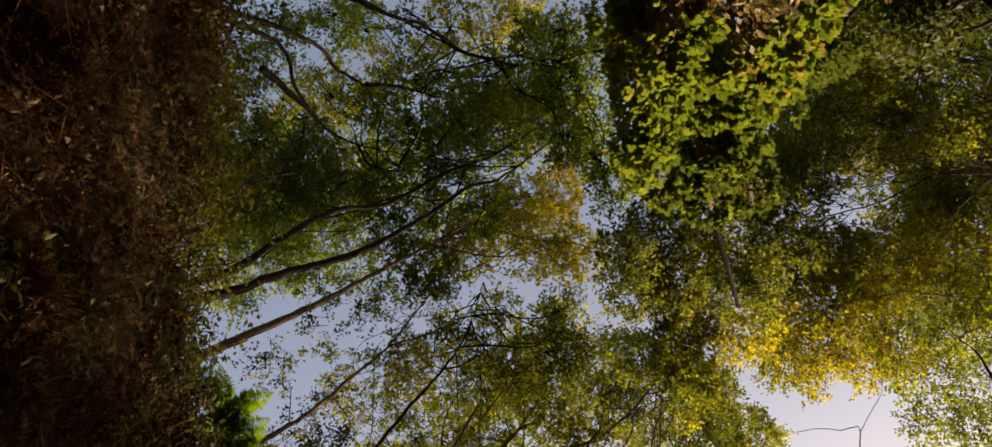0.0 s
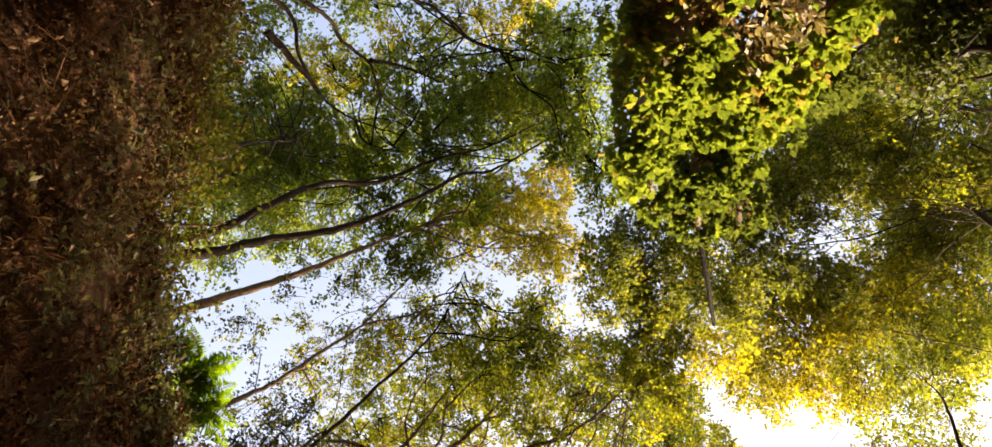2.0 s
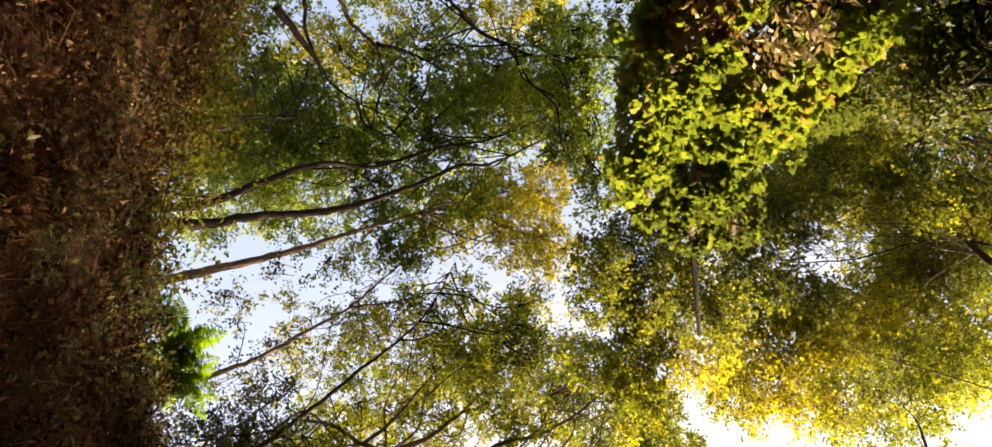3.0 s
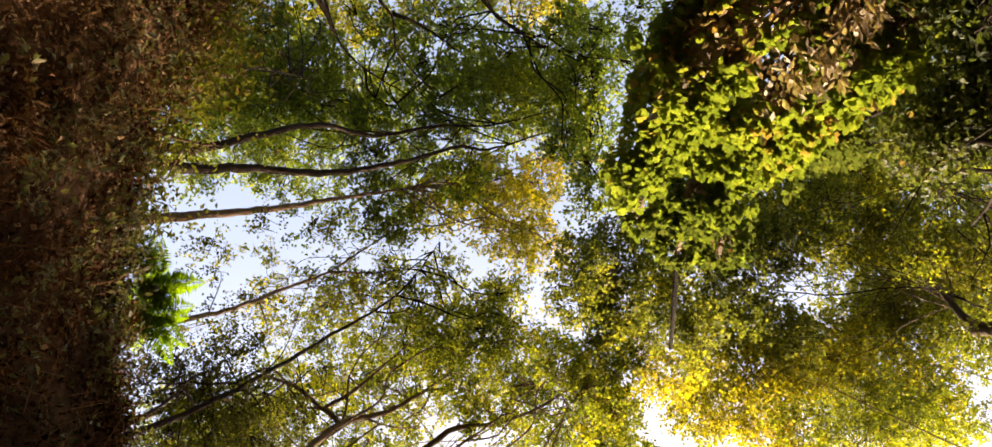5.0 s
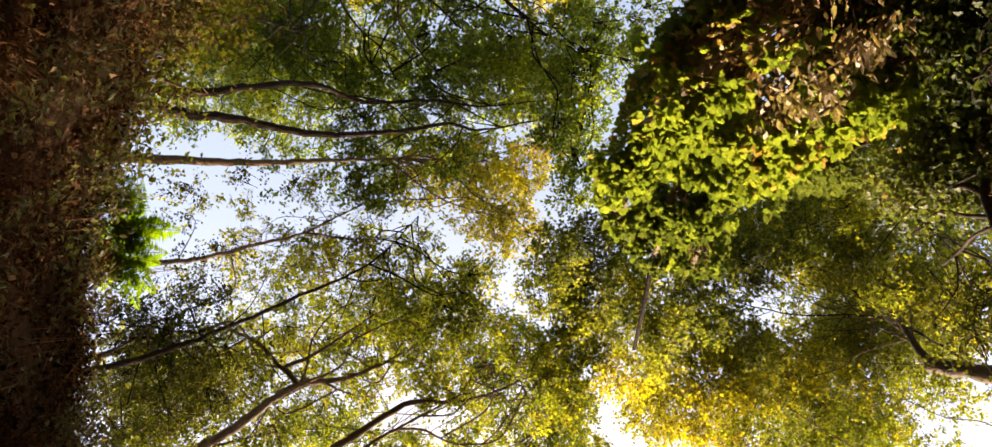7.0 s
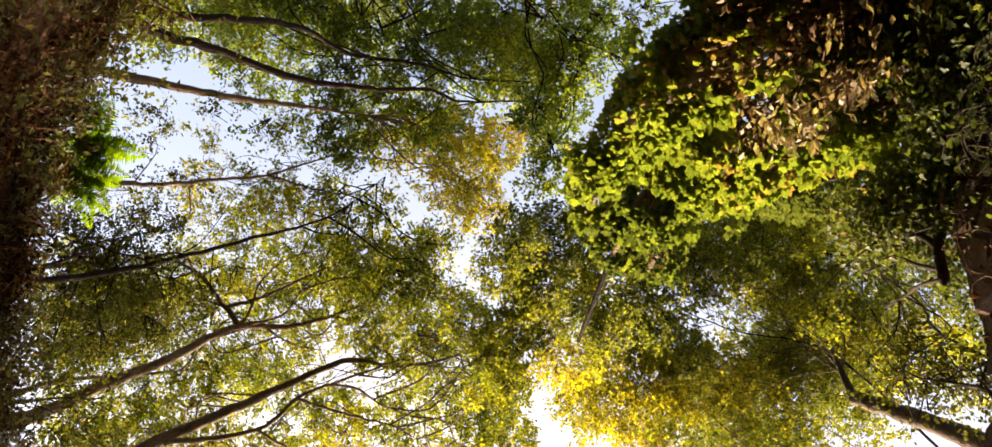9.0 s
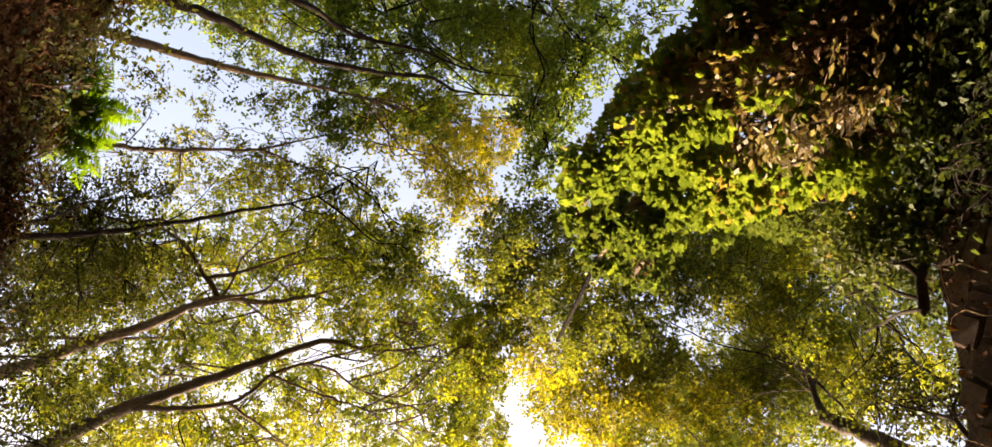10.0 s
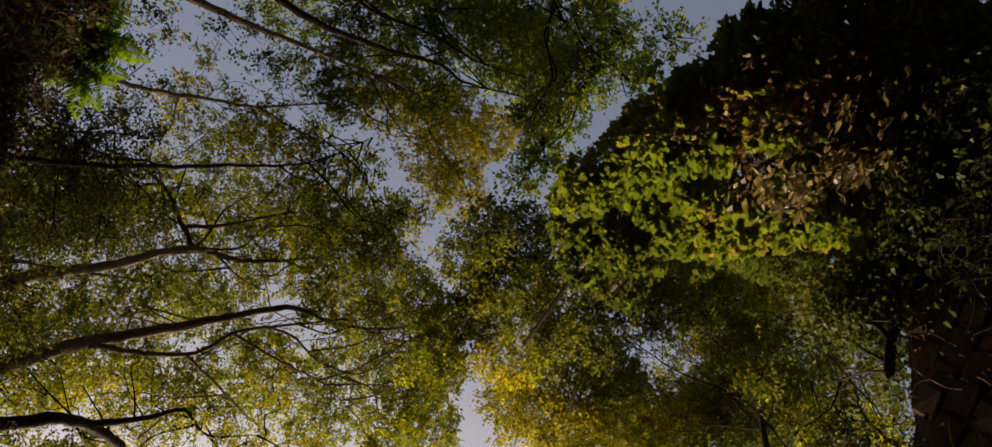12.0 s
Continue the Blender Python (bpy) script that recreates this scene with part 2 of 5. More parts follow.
def leaves(name, at, way, face, length, width, material, parent=None, label="", shape="plain"):
    """Many leaves in one mesh. at: stalk ends; way: along the leaf; face: about its upper side."""
    n = len(at)
    way = unit(way)
    side = unit(np.cross(face, way))
    up = np.cross(way, side)
    if shape == "plain":      # folded along the midrib, widest below the middle, tip bent down
        pts = [(0.0, 0.0, 0.0), (0.42, 0.5, 0.10), (1.0, 0.0, -0.10), (0.42, -0.5, 0.10)]
        tri = [(0, 2, 1), (0, 3, 2)]
    elif shape == "ivy":      # five blunt lobes
        pts = [(0.0, 0.0, 0.0), (-0.12, 0.34, 0.05), (0.28, 0.62, -0.02), (0.42, 0.30, 0.06), (0.70, 0.30, 0.02), (1.0, 0.0, -0.12),
               (0.70, -0.30, 0.02), (0.42, -0.30, 0.06), (0.28, -0.62, -0.02), (-0.12, -0.34, 0.05)]
        tri = [(0, k + 1, k) for k in range(1, 9)]
    else:                     # curled dry leaf
        pts = [(0.0, 0.0, 0.0), (0.35, 0.45, 0.30), (0.75, 0.30, 0.25), (1.0, 0.0, 0.35), (0.75, -0.30, 0.20), (0.35, -0.45, 0.32), (0.5, 0.0, 0.0)]
        tri = [(6, 1, 0), (6, 2, 1), (6, 3, 2), (6, 4, 3), (6, 5, 4), (6, 0, 5)]
    P = np.array(pts)
    L, W = np.asarray(length)[:, None, None], np.asarray(width)[:, None, None]
    V = at[:, None, :] + way[:, None, :] * P[None, :, 0:1] * L + side[:, None, :] * P[None, :, 1:2] * W + up[:, None, :] * P[None, :, 2:3] * L
    F = (np.array(tri)[None] + (np.arange(n) * len(pts))[:, None, None]).reshape(-1, 3)
    return mesh_object(name, V.reshape(-1, 3), F, material, parent, label)


def in_ball(n):
    v = unit(rng.normal(size=(n, 3)))
    return v * rng.random((n, 1)) ** 0.38


def thing(name, place, label, category, group="", kind=""):
    e = new(name)
    e.location = place
    e.empty_display_size = 0.2
    return tagged(e, label, category, group, kind)


def settle(root):
    """Parts were laid out in world metres: bring them under the root without moving them."""
    inv = Matrix.Translation(root.location).inverted()
    for o in root.children:
        o.matrix_parent_inverse = inv
    return root

# ---- the lane: ground, bank, wall ----
def rumple(x, y, z, s, a):
    return a * noise.noise(Vector((x * s, y * s, z * s)))


def bank_shift(y):
    """The bank closes in on the lane towards -y."""
    return float(np.interp(y, [-6, -2.5, -1.6, -1.1, -0.6, -0.1, 0.3, 1.5, 3.0], [1.2, 1.05, 0.68, 0.38, 0.12, -0.10, -0.23, -0.24, -0.2]))


def sheet(name, profile, ys, material, label, category, s=1.1, a=0.18):
    """A relief swept along y: profile of (x, z)."""
    pr = spline([(x, 0, z) for x, z in profile if abs(x) < 15], 0.35)
    pr = np.vstack([[(x, 0, z) for x, z in profile if x < -15], pr, [(x, 0, z) for x, z in profile if x > 15]])
    V, n = [], len(pr)
    for y in ys:
        for x, _, z in pr:
            k = a if abs(x) < 8 and abs(y) < 12 else a * 3
            V.append((x + bank_shift(y) * (min(1.0, z / 4.0) if -8 < x < -1.2 else 0) + rumple(x, y, z, s, k), y, z + rumple(x + 7, y, z, s, k)))
    i, j = np.meshgrid(np.arange(len(ys) - 1), np.arange(n - 1), indexing="ij")
    F = np.stack([i * n + j, i * n + j + 1, (i + 1) * n + j + 1, (i + 1) * n + j], -1).reshape(-1, 4)
    return tagged(mesh_object(name, np.array(V), F, material, smooth=True), label, category, kind="structure")


YS = np.concatenate([np.array([-900, -300, -120, -60, -30, -18]), np.arange(-12, 12.01, 0.3), np.array([18, 30, 60, 120, 300, 900])])
sheet("ground", [(-1500, 7), (-200, 7), (-40, 6.6), (-14, 5.6), (-6, 5.0), (-3.6, 5.1), (-2.7, 4.92), (-2.22, 4.48), (-1.95, 3.5), (-1.75, 2.2), (-1.6, 1.0), (-1.4, 0.18), (-0.7, 0.02),
                 (0.6, 0.0), (1.95, 0.02), (2.12, 0.6), (2.16, 3.4), (2.3, 4.2), (3.5, 4.4), (8, 4.8), (40, 6), (200, 7), (1500, 7)],
      YS, EARTH, "dark earth of a sunken lane with a steep bank, strewn with litter", "ground")

WALL_X, WALL_FROM, WALL_TO = 1.50, -4.2, 4.4


def wall_top(y):
    """The wall has crumbled towards +y."""
    return float(np.interp(y, [-1.2, -0.67, -0.27, -0.05, 0.12, 0.33, 0.6, 2.5], [5.32, 5.24, 5.12, 4.9, 4.66, 4.46, 4.5, 4.55])) + rumple(y, 3, 1, 2.3, 0.08)


def wall_core():
    ys = np.arange(WALL_FROM, WALL_TO + 0.01, 0.06)
    V, F = [], []
    for y in ys:
        top = wall_top(y) + 0.02 + rumple(y, 8, 5, 9.0, 0.05)
        for x, z in ((WALL_X + 0.045, -0.1), (WALL_X + 0.045, top - 0.12), (WALL_X + 0.12, top), (WALL_X + 0.62, top + 0.05), (WALL_X + 0.62, -0.1)):
            V.append((x, y, z))
    for i in range(len(ys) - 1):
        for j in range(5):
            k = (j + 1) % 5
            F.append((i * 5 + j, i * 5 + k, i * 5 + 5 + k, i * 5 + 5 + j))
    F += [(4, 3, 2, 1, 0), tuple(len(V) - 5 + j for j in range(5))]
    return tagged(mesh_object("wall_east", np.array(V), F, MORTAR), "old rubble-stone retaining wall with crumbling joints beside the lane", "wall", kind="structure")


wall = wall_core()

# ---- trees ----
def spray_leaves(places, outward, size, per=13, spread=0.45):
    """Leaves set alternately along short twigs that start at the places."""
    n = len(places)
    way = unit(outward + rng.normal(size=(n, 3)) * 0.7 + np.array([0, 0, -0.12]))
    long = spread * (0.6 + 0.8 * rng.random(n))
    s = (np.arange(per) + 0.6) / per
    turn = np.where(np.arange(per) % 2, 1.0, -1.0)
    flat = unit(np.cross(way, np.array([0, 0, 1.0]) + rng.normal(size=(n, 3)) * 0.25))
    at = places[:, None, :] + way[:, None, :] * (long[:, None] * s)[..., None] + np.array([0, 0, -0.08])[None, None] * (s ** 2)[None, :, None]
    at = at + rng.normal(size=at.shape) * 0.025
    dirs = way[:, None, :] * 0.7 + flat[:, None, :] * turn[None, :, None] + rng.normal(size=at.shape) * 0.35 + np.array([0, 0, -0.25])
    face = np.array([0, 0.1, 0.9]) + rng.normal(size=at.shape) * 0.6
    ln = size * (0.65 + 0.6 * rng.random(n * per))
    return at.reshape(-1, 3), dirs.reshape(-1, 3), face.reshape(-1, 3), ln, way, long


def tree(name, label, stems, crown, leaf, bark, size=0.08, density=1.0, wide=0.66, group="trees over the lane", bare=0, branch=1.0):
    """stems: (way points, radius at foot, radius at end); the first is the trunk. crown: balls of foliage (x, y, z, radius, fill)."""
    base = stems[0][0][0]
    root = thing(name, base, label, "tree", group)
    ways = []
    for k, (pts, r0, r1) in enumerate(stems):
        w = spline(pts)
        w[1:-1] += rng.normal(size=(len(w) - 2, 3)) * 0.005
        ways.append((w, r0, r1))
        tb = Tubes()
        tb.add(w, r0, r1, 9, 0.16)
        tb.make("trunk" if k == 0 else "limb", bark, root)
    allp = np.vstack([w for w, _, _ in ways])
    tb = Tubes()
    A, D, F, L = [], [], [], []
    for x, y, z, r, fill in crown:
        c = np.array([x, y, z])
        some = allp[rng.random(len(allp)) < 0.3]
        some = some if len(some) else allp
        gap = np.linalg.norm(some - c, axis=1)
        p = some[int(np.argmin(gap * (1 + 0.35 * rng.random(len(some))) + 0.9 * np.maximum(0, some[:, 2] - c[2] + 0.2)))]
        d = np.linalg.norm(c - p)
        mid = (p + c) / 2 + rng.normal(size=3) * 0.07 * d + np.array([0, 0, 0.05])
        if d > 0.25 and fill > 0.2:
            bend = [p, p * 0.72 + c * 0.28 + rng.normal(size=3) * 0.045 * d, mid, p * 0.24 + c * 0.76 + rng.normal(size=3) * 0.04 * d, c]
            tb.add(spline(bend), 0.015 * branch * min(1.0, 0.2 + fill), 0.006 * branch * min(1.0, 0.2 + fill), 5, 0.1)
        subs = c + in_ball(6 if fill > 0.2 else 0) * r * 0.9
        for s in subs:
            m = (c + s) / 2 + rng.normal(size=3) * 0.08
            tb.add(spline([mid * 0.25 + c * 0.75, m, s], 0.2), 0.009 * branch, 0.004, 4)
        k = int(max(3, fill * density * 600 * r * r))
        pl = np.repeat(c + in_ball((k + 2) // 3) * r * 0.9, 3, axis=0)[:k]
        pl = pl + rng.normal(size=pl.shape) * 0.055
        at, dr, fc, ln, way, long = spray_leaves(pl, unit(pl - c), size * 0.70, 13, 0.18)
        A.append(at), D.append(dr), F.append(fc), L.append(ln)
        for q, w, g in zip(pl[::4], way[::4], long[::4]):
            tb.add(np.stack([q - w * 0.12, q + w * g * 0.5, q + w * g + np.array([0, 0, -0.06])]), 0.004, 0.0015, 3)
    for _ in range(bare):
        p = allp[rng.integers(len(allp) // 3, len(allp))]
        e = p + unit(rng.normal(size=3) + np.array([0, 0, 0.7])) * (0.5 + rng.random())
        tb.add(spline([p, (p + e) / 2 + rng.normal(size=3) * 0.12, e]), 0.010, 0.003, 4)
    tagged(tb.make("branchwork", bark, root), kind="stuff")
    if A:
        A, D, F, L = np.vstack(A), np.vstack(D), np.vstack(F), np.concatenate(L)
        tagged(leaves("crown", A, D, F, L, L * wide, leaf, root), kind="stuff")
    return settle(root)

# trees on the bank and above the wall
rng = np.random.default_rng(7)

tree("broadleaf_tree", "dark-barked twin-stemmed tree with dense dark green leaves on the bank",
     [([(-5, -1.2, 4.7), (-3.92, -0.73, 7.4), (-3.61, -0.87, 8), (-3.3, -1.04, 8.8), (-2.98, -0.97, 9.6), (-2.4, -1.12, 10.4), (-1.96, -1.14, 11),
      (-1, -1.44, 12.1)], 0.064, 0.006),
      ([(-5, -1.2, 4.7), (-3.96, -0.57, 7.4), (-3.74, -0.58, 8.1), (-3.24, -0.53, 8.9), (-2.64, -0.67, 9.8), (-2.22, -0.86, 10.6),
      (-1.96, -0.84, 11.1), (-0.99, -1.23, 12.4)], 0.08, 0.006)],
     [(-6.14, -1.88, 11.4, 0.72, 1), (-5.79, -2.15, 12.45, 0.88, 1), (-4.43, -1.89, 11.8, 0.79, 1), (-3.81, -1.94, 12.85, 0.68, 1),
      (-2.79, -1.71, 12.2, 0.63, 1), (-1.9, -1.67, 11.55, 0.53, 1), (-1.42, -1.92, 12.6, 0.48, 1), (-0.97, -1.35, 11.95, 0.39, 1),
      (-6.13, -0.77, 10.9, 0.31, 1), (-5.53, -1.13, 11.95, 0.39, 1), (-3.75, -0.85, 11.3, 0.44, 1), (-3.44, -0.59, 12.35, 0.64, 1),
      (-3.43, -0.01, 11.7, 0.4, 1), (-2.32, -0.51, 11.05, 0.41, 1), (-2.87, -1.14, 12.1, 0.41, 1), (-3.91, -0.1, 11.45, 0.35, 0.7),
      (-6.7, -2.7, 12.5, 0.74, 1), (-5.15, -2.68, 11.86, 0.66, 1)] + [(-5.04, -0.64, 11.21, 0.35, 0.5), (-4.85, -0.68, 12.26, 0.42, 0.55),
      (-3.92, 0.08, 11.61, 0.32, 0.45), (-4.54, 0.03, 10.96, 0.29, 0.35)],
     LEAF_DARK, BARK_DARK, size=0.075, density=1, branch=0.7)

tree("broadleaf_tree", "slim brown tree with a bare leaning trunk on the bank",
     [([(-5.2, 0.1, 4.7), (-4.41, -0.14, 7.8), (-4.16, -0.16, 8.4), (-3.84, -0.21, 9.2), (-3.44, -0.32, 10.2), (-2.95, -0.42, 11.4)], 0.088, 0.012)],
     [(-3.17, -0.14, 12.6, 0.48, 1), (-2.72, -0.33, 13.53, 0.52, 1), (-2.13, -0.52, 12.95, 0.49, 1), (-1.98, 0.05, 13.88, 0.53, 1),
      (-2.38, 0.37, 13.31, 0.45, 1), (-1.57, 0.39, 12.73, 0.37, 1), (-1.63, -0.42, 13.66, 0.4, 1), (-1.15, -0.83, 13.09, 0.33, 1),
      (-1.47, 0.72, 14.02, 0.29, 1), (-1.96, 0.79, 13.44, 0.28, 1), (-2.73, -0.55, 12.87, 0.38, 1)],
     LEAF_YELLOW, BARK_GREY, size=0.075, density=1.1)

tree("broadleaf_tree", "slender pale-brown tree with sparse yellowing leaves on the bank",
     [([(-5.4, 1, 4.7), (-4.73, 0.91, 8.1), (-4.54, 0.9, 8.8), (-4.35, 0.81, 9.4), (-4.02, 0.64, 10.4), (-3.81, 0.39, 11.2),
      (-3.66, 0.22, 11.8)], 0.062, 0.008),
      ([(-4.02, 0.64, 10.4), (-3.68, 0.74, 11.2), (-3.34, 0.75, 12)], 0.022, 0.005)],
     [(-6.4, 0.2, 11.5, 0.5, 0.07), (-5.6, 0.4, 11.7, 0.5, 0.09), (-6, 0.1, 12.2, 0.5, 0.07), (-6.1, 0.6, 11.3, 0.4, 0.08), (-4.33, 0.08, 11.1, 0.27, 0.5), (-4.11, 1.08, 11.45, 0.35, 0.8), (-4.93, 1.39, 12.38, 0.39, 0.8),
      (-4.97, 0.94, 11.81, 0.3, 0.45), (-3.55, 0.78, 11.23, 0.29, 0.8), (-4.4, 0.48, 12.16, 0.27, 0.5), (-5.78, 1.22, 11.59, 0.33, 0.4),
      (-5.76, 1.63, 12.52, 0.47, 0.7), (-3.71, 0.18, 11.94, 0.31, 0.6), (-5.63, 0.87, 12.08, 0.39, 0.4), (-6.78, 1.52, 11.5, 0.28, 0.4),
      (-6.84, 1.85, 12.43, 0.36, 0.5)],
     LEAF_OLIVE, BARK_GREY, size=0.07, density=1, bare=2, branch=0.6)

tree("broadleaf_tree", "thin dark-stemmed tree arching up from the bank with green leaves",
     [([(-5.2, 1.6, 4.7), (-4.68, 1.84, 7.6), (-4.49, 1.79, 8.1), (-4.01, 1.55, 8.9), (-3.67, 1.33, 9.6), (-3.34, 1.1, 10.6), (-3.16, 0.8, 11.4),
      (-3.02, 0.4, 12.2)], 0.055, 0.006),
      ([(-4.31, 1.63, 8.6), (-4.25, 1.63, 9.2), (-4.25, 1.97, 9.6), (-4.21, 2.49, 10)], 0.02, 0.004)],
     [(-3.08, 1.16, 11.4, 0.39, 1), (-3.04, 0.9, 12.33, 0.37, 1), (-3.48, 1.65, 11.75, 0.46, 1), (-3.07, 1.73, 12.68, 0.49, 1),
      (-2.37, 1.41, 12.11, 0.41, 1), (-1.91, 1.16, 11.54, 0.29, 1), (-4.37, 1.21, 12.46, 0.33, 0.6), (-4.39, 0.91, 11.89, 0.32, 0.6),
      (-4, 0.61, 12.82, 0.28, 0.5), (-4.98, 1.34, 12.24, 0.33, 0.6), (-2.28, 1.73, 11.67, 0.39, 1), (-4.48, 1.96, 12.6, 0.45, 0.7),
      (-4.89, 2.21, 12.02, 0.39, 0.6), (-1.79, 1.58, 11.45, 0.33, 1), (-3.19, 2.13, 12.38, 0.43, 1)],
     LEAF_MID, BARK_DARK, size=0.07, density=0.95, bare=6)

tree("broadleaf_tree", "grey-brown forked tree with spreading bare limbs and light green leaves",
     [([(-5, 3, 4.7), (-4.77, 3.27, 8.1), (-4.53, 3.07, 8.6), (-4.21, 2.85, 9.1), (-3.91, 2.57, 10.2), (-3.61, 2.64, 10.9), (-3.33, 2.58, 11.6),
      (-2.93, 2.38, 12.4)], 0.118, 0.018),
      ([(-3.91, 2.57, 10.2), (-4.08, 2.40, 10.22), (-4.21, 2.35, 10.25), (-4.54, 2.1, 10.3), (-4.98, 1.99, 10.4)], 0.036, 0.022),
      ([(-4.13, 2.38, 10.22), (-3.87, 2.25, 10.6), (-3.66, 2.07, 11), (-3.41, 1.83, 11.5), (-3.18, 1.73, 11.9)], 0.028, 0.007),
      ([(-3.86, 2.56, 10.3), (-3.52, 2.39, 10.6), (-3.48, 2.15, 10.9), (-3.42, 1.87, 11.3)], 0.022, 0.006),
      ([(-3.90, 2.56, 10.25), (-3.82, 2.29, 10.3), (-3.92, 2.07, 10.6), (-3.84, 1.8, 11), (-3.64, 1.63, 11.4)], 0.018, 0.005),
      ([(-3.74, 2.61, 10.6), (-3.42, 2.83, 10.9), (-3.2, 2.93, 11.3)], 0.017, 0.006)],
     [(-4.99, 2.85, 11.4, 0.48, 0.6), (-4.87, 2.48, 12.45, 0.51, 0.6), (-3.78, 2.53, 11.8, 0.47, 1), (-3.32, 2.36, 12.85, 0.51, 1),
      (-2.55, 1.81, 12.2, 0.47, 1), (-1.88, 1.79, 11.55, 0.34, 1), (-3.8, 1.99, 12.6, 0.5, 0.7), (-2.72, 2.55, 11.95, 0.46, 1),
      (-2.18, 2.6, 13, 0.5, 1), (-4.53, 3.61, 12.36, 0.52, 0.8), (-4.96, 3.77, 11.71, 0.5, 0.7), (-4, 3.48, 12.76, 0.46, 0.7),
      (-6.25, 3.6, 12.11, 0.6, 0.7), (-5.86, 2.79, 11.46, 0.55, 0.8), (-7.13, 3.87, 12.51, 0.64, 0.8), (-7.39, 3.59, 11.86, 0.62, 0.8),
      (-7.76, 4.73, 12.91, 0.61, 0.8), (-6.32, 4.72, 12.26, 0.56, 0.8)],
     LEAF_MID, BARK_GREY, size=0.07, density=0.9, bare=6)

tree("broadleaf_tree", "grey-brown leaning tree with a long crooked limb and airy leaves",
     [([(-4.4, 4.2, 4.7), (-4.48, 4.13, 8.1), (-4.25, 3.89, 8.6), (-4.03, 3.73, 9.4), (-3.71, 3.56, 10), (-3.32, 3.33, 10.8), (-2.81, 3.06, 11.6),
      (-2.35, 3.14, 12.1), (-1.88, 3.11, 12.6), (-1.33, 2.92, 13.2)], 0.145, 0.016),
      ([(-4.05, 3.78, 9.2), (-3.76, 3.81, 9.6), (-3.44, 3.77, 10), (-3.24, 3.67, 10.3), (-3.11, 3.42, 10.6), (-2.78, 3.23, 11), (-2.49, 3.11, 11.4)], 0.036, 0.016),
      ([(-3.36, 3.75, 10.1), (-2.99, 4.02, 10.4), (-2.75, 4.27, 10.7), (-2.4, 4.58, 11.1)], 0.022, 0.008),
      ([(-3.1, 3.42, 10.6), (-2.92, 3.51, 10.8), (-2.51, 3.68, 11.2), (-1.93, 3.87, 11.7), (-1.55, 4.12, 12)], 0.022, 0.007),
      ([(-2.86, 3.26, 10.9), (-2.76, 3.29, 11.1), (-2.49, 3.34, 11.3), (-2.21, 3.56, 11.6), (-1.51, 3.86, 12.2)], 0.022, 0.007),
      ([(-2.3, 3.14, 12.1), (-2.07, 2.78, 12.2), (-1.98, 2.5, 12.4)], 0.016, 0.006)],
     [(-2.42, 2.96, 12.1, 0.47, 1), (-1.9, 3, 13.34, 0.52, 1), (-1.44, 2.25, 12.57, 0.37, 1), (-1.08, 3, 13.81, 0.47, 1),
      (-0.64, 3.22, 13.04, 0.45, 1.3), (-0.92, 3.91, 13.52, 0.53, 1), (-0.29, 4.07, 12.75, 0.5, 1.4), (-1.12, 2.23, 11.5, 0.34, 1), (-0.78, 2.5, 11.5, 0.34, 1), (-0.44, 2.8, 11.8, 0.27, 0.8),
      (-0.82, 2.24, 12, 0.33, 1), (-0.85, 3.03, 12, 0.38, 1), (-0.56, 1.88, 11.5, 0.27, 1), (-0.38, 2.34, 11.8, 0.3, 1.1), (-0.8, 2.57, 12, 0.3, 1),
      (-0.55, 2.84, 12, 0.3, 1), (-0.24, 2.08, 11.8, 0.28, 1.1), (-0.32, 1.6, 11.3, 0.24, 1),
      (-1.74, 3.9, 13.99, 0.55, 0.7), (-1.31, 4.54, 13.22, 0.53, 0.7), (-2.1, 4.17, 12.46, 0.5, 0.6), (-3.33, 4.57, 13.7, 0.56, 0.6),
      (-3.04, 5.14, 12.93, 0.54, 0.5), (-3.97, 3.99, 12.17, 0.45, 0.6), (-5, 5.63, 13.4, 0.53, 0.5), (-2.03, 4.85, 12.64, 0.52, 0.7),
      (-0.82, 5.05, 13.88, 0.56, 1), (-6.46, 5.19, 11.4, 0.54, 0.8)] + [(-6.26, 5.29, 12.45, 0.57, 0.7), (-5.13, 4.36, 11.8, 0.52, 0.7),
      (-4.94, 4.19, 12.85, 0.55, 0.7), (-5.2, 5.55, 12.2, 0.55, 0.7), (-3.79, 5.07, 11.55, 0.55, 0.7), (-6.32, 6.48, 12.6, 0.6, 0.8),
      (-3.33, 4.31, 11.95, 0.49, 0.7)],
     LEAF_MID, BARK_GREY, size=0.075, density=0.95, bare=8)

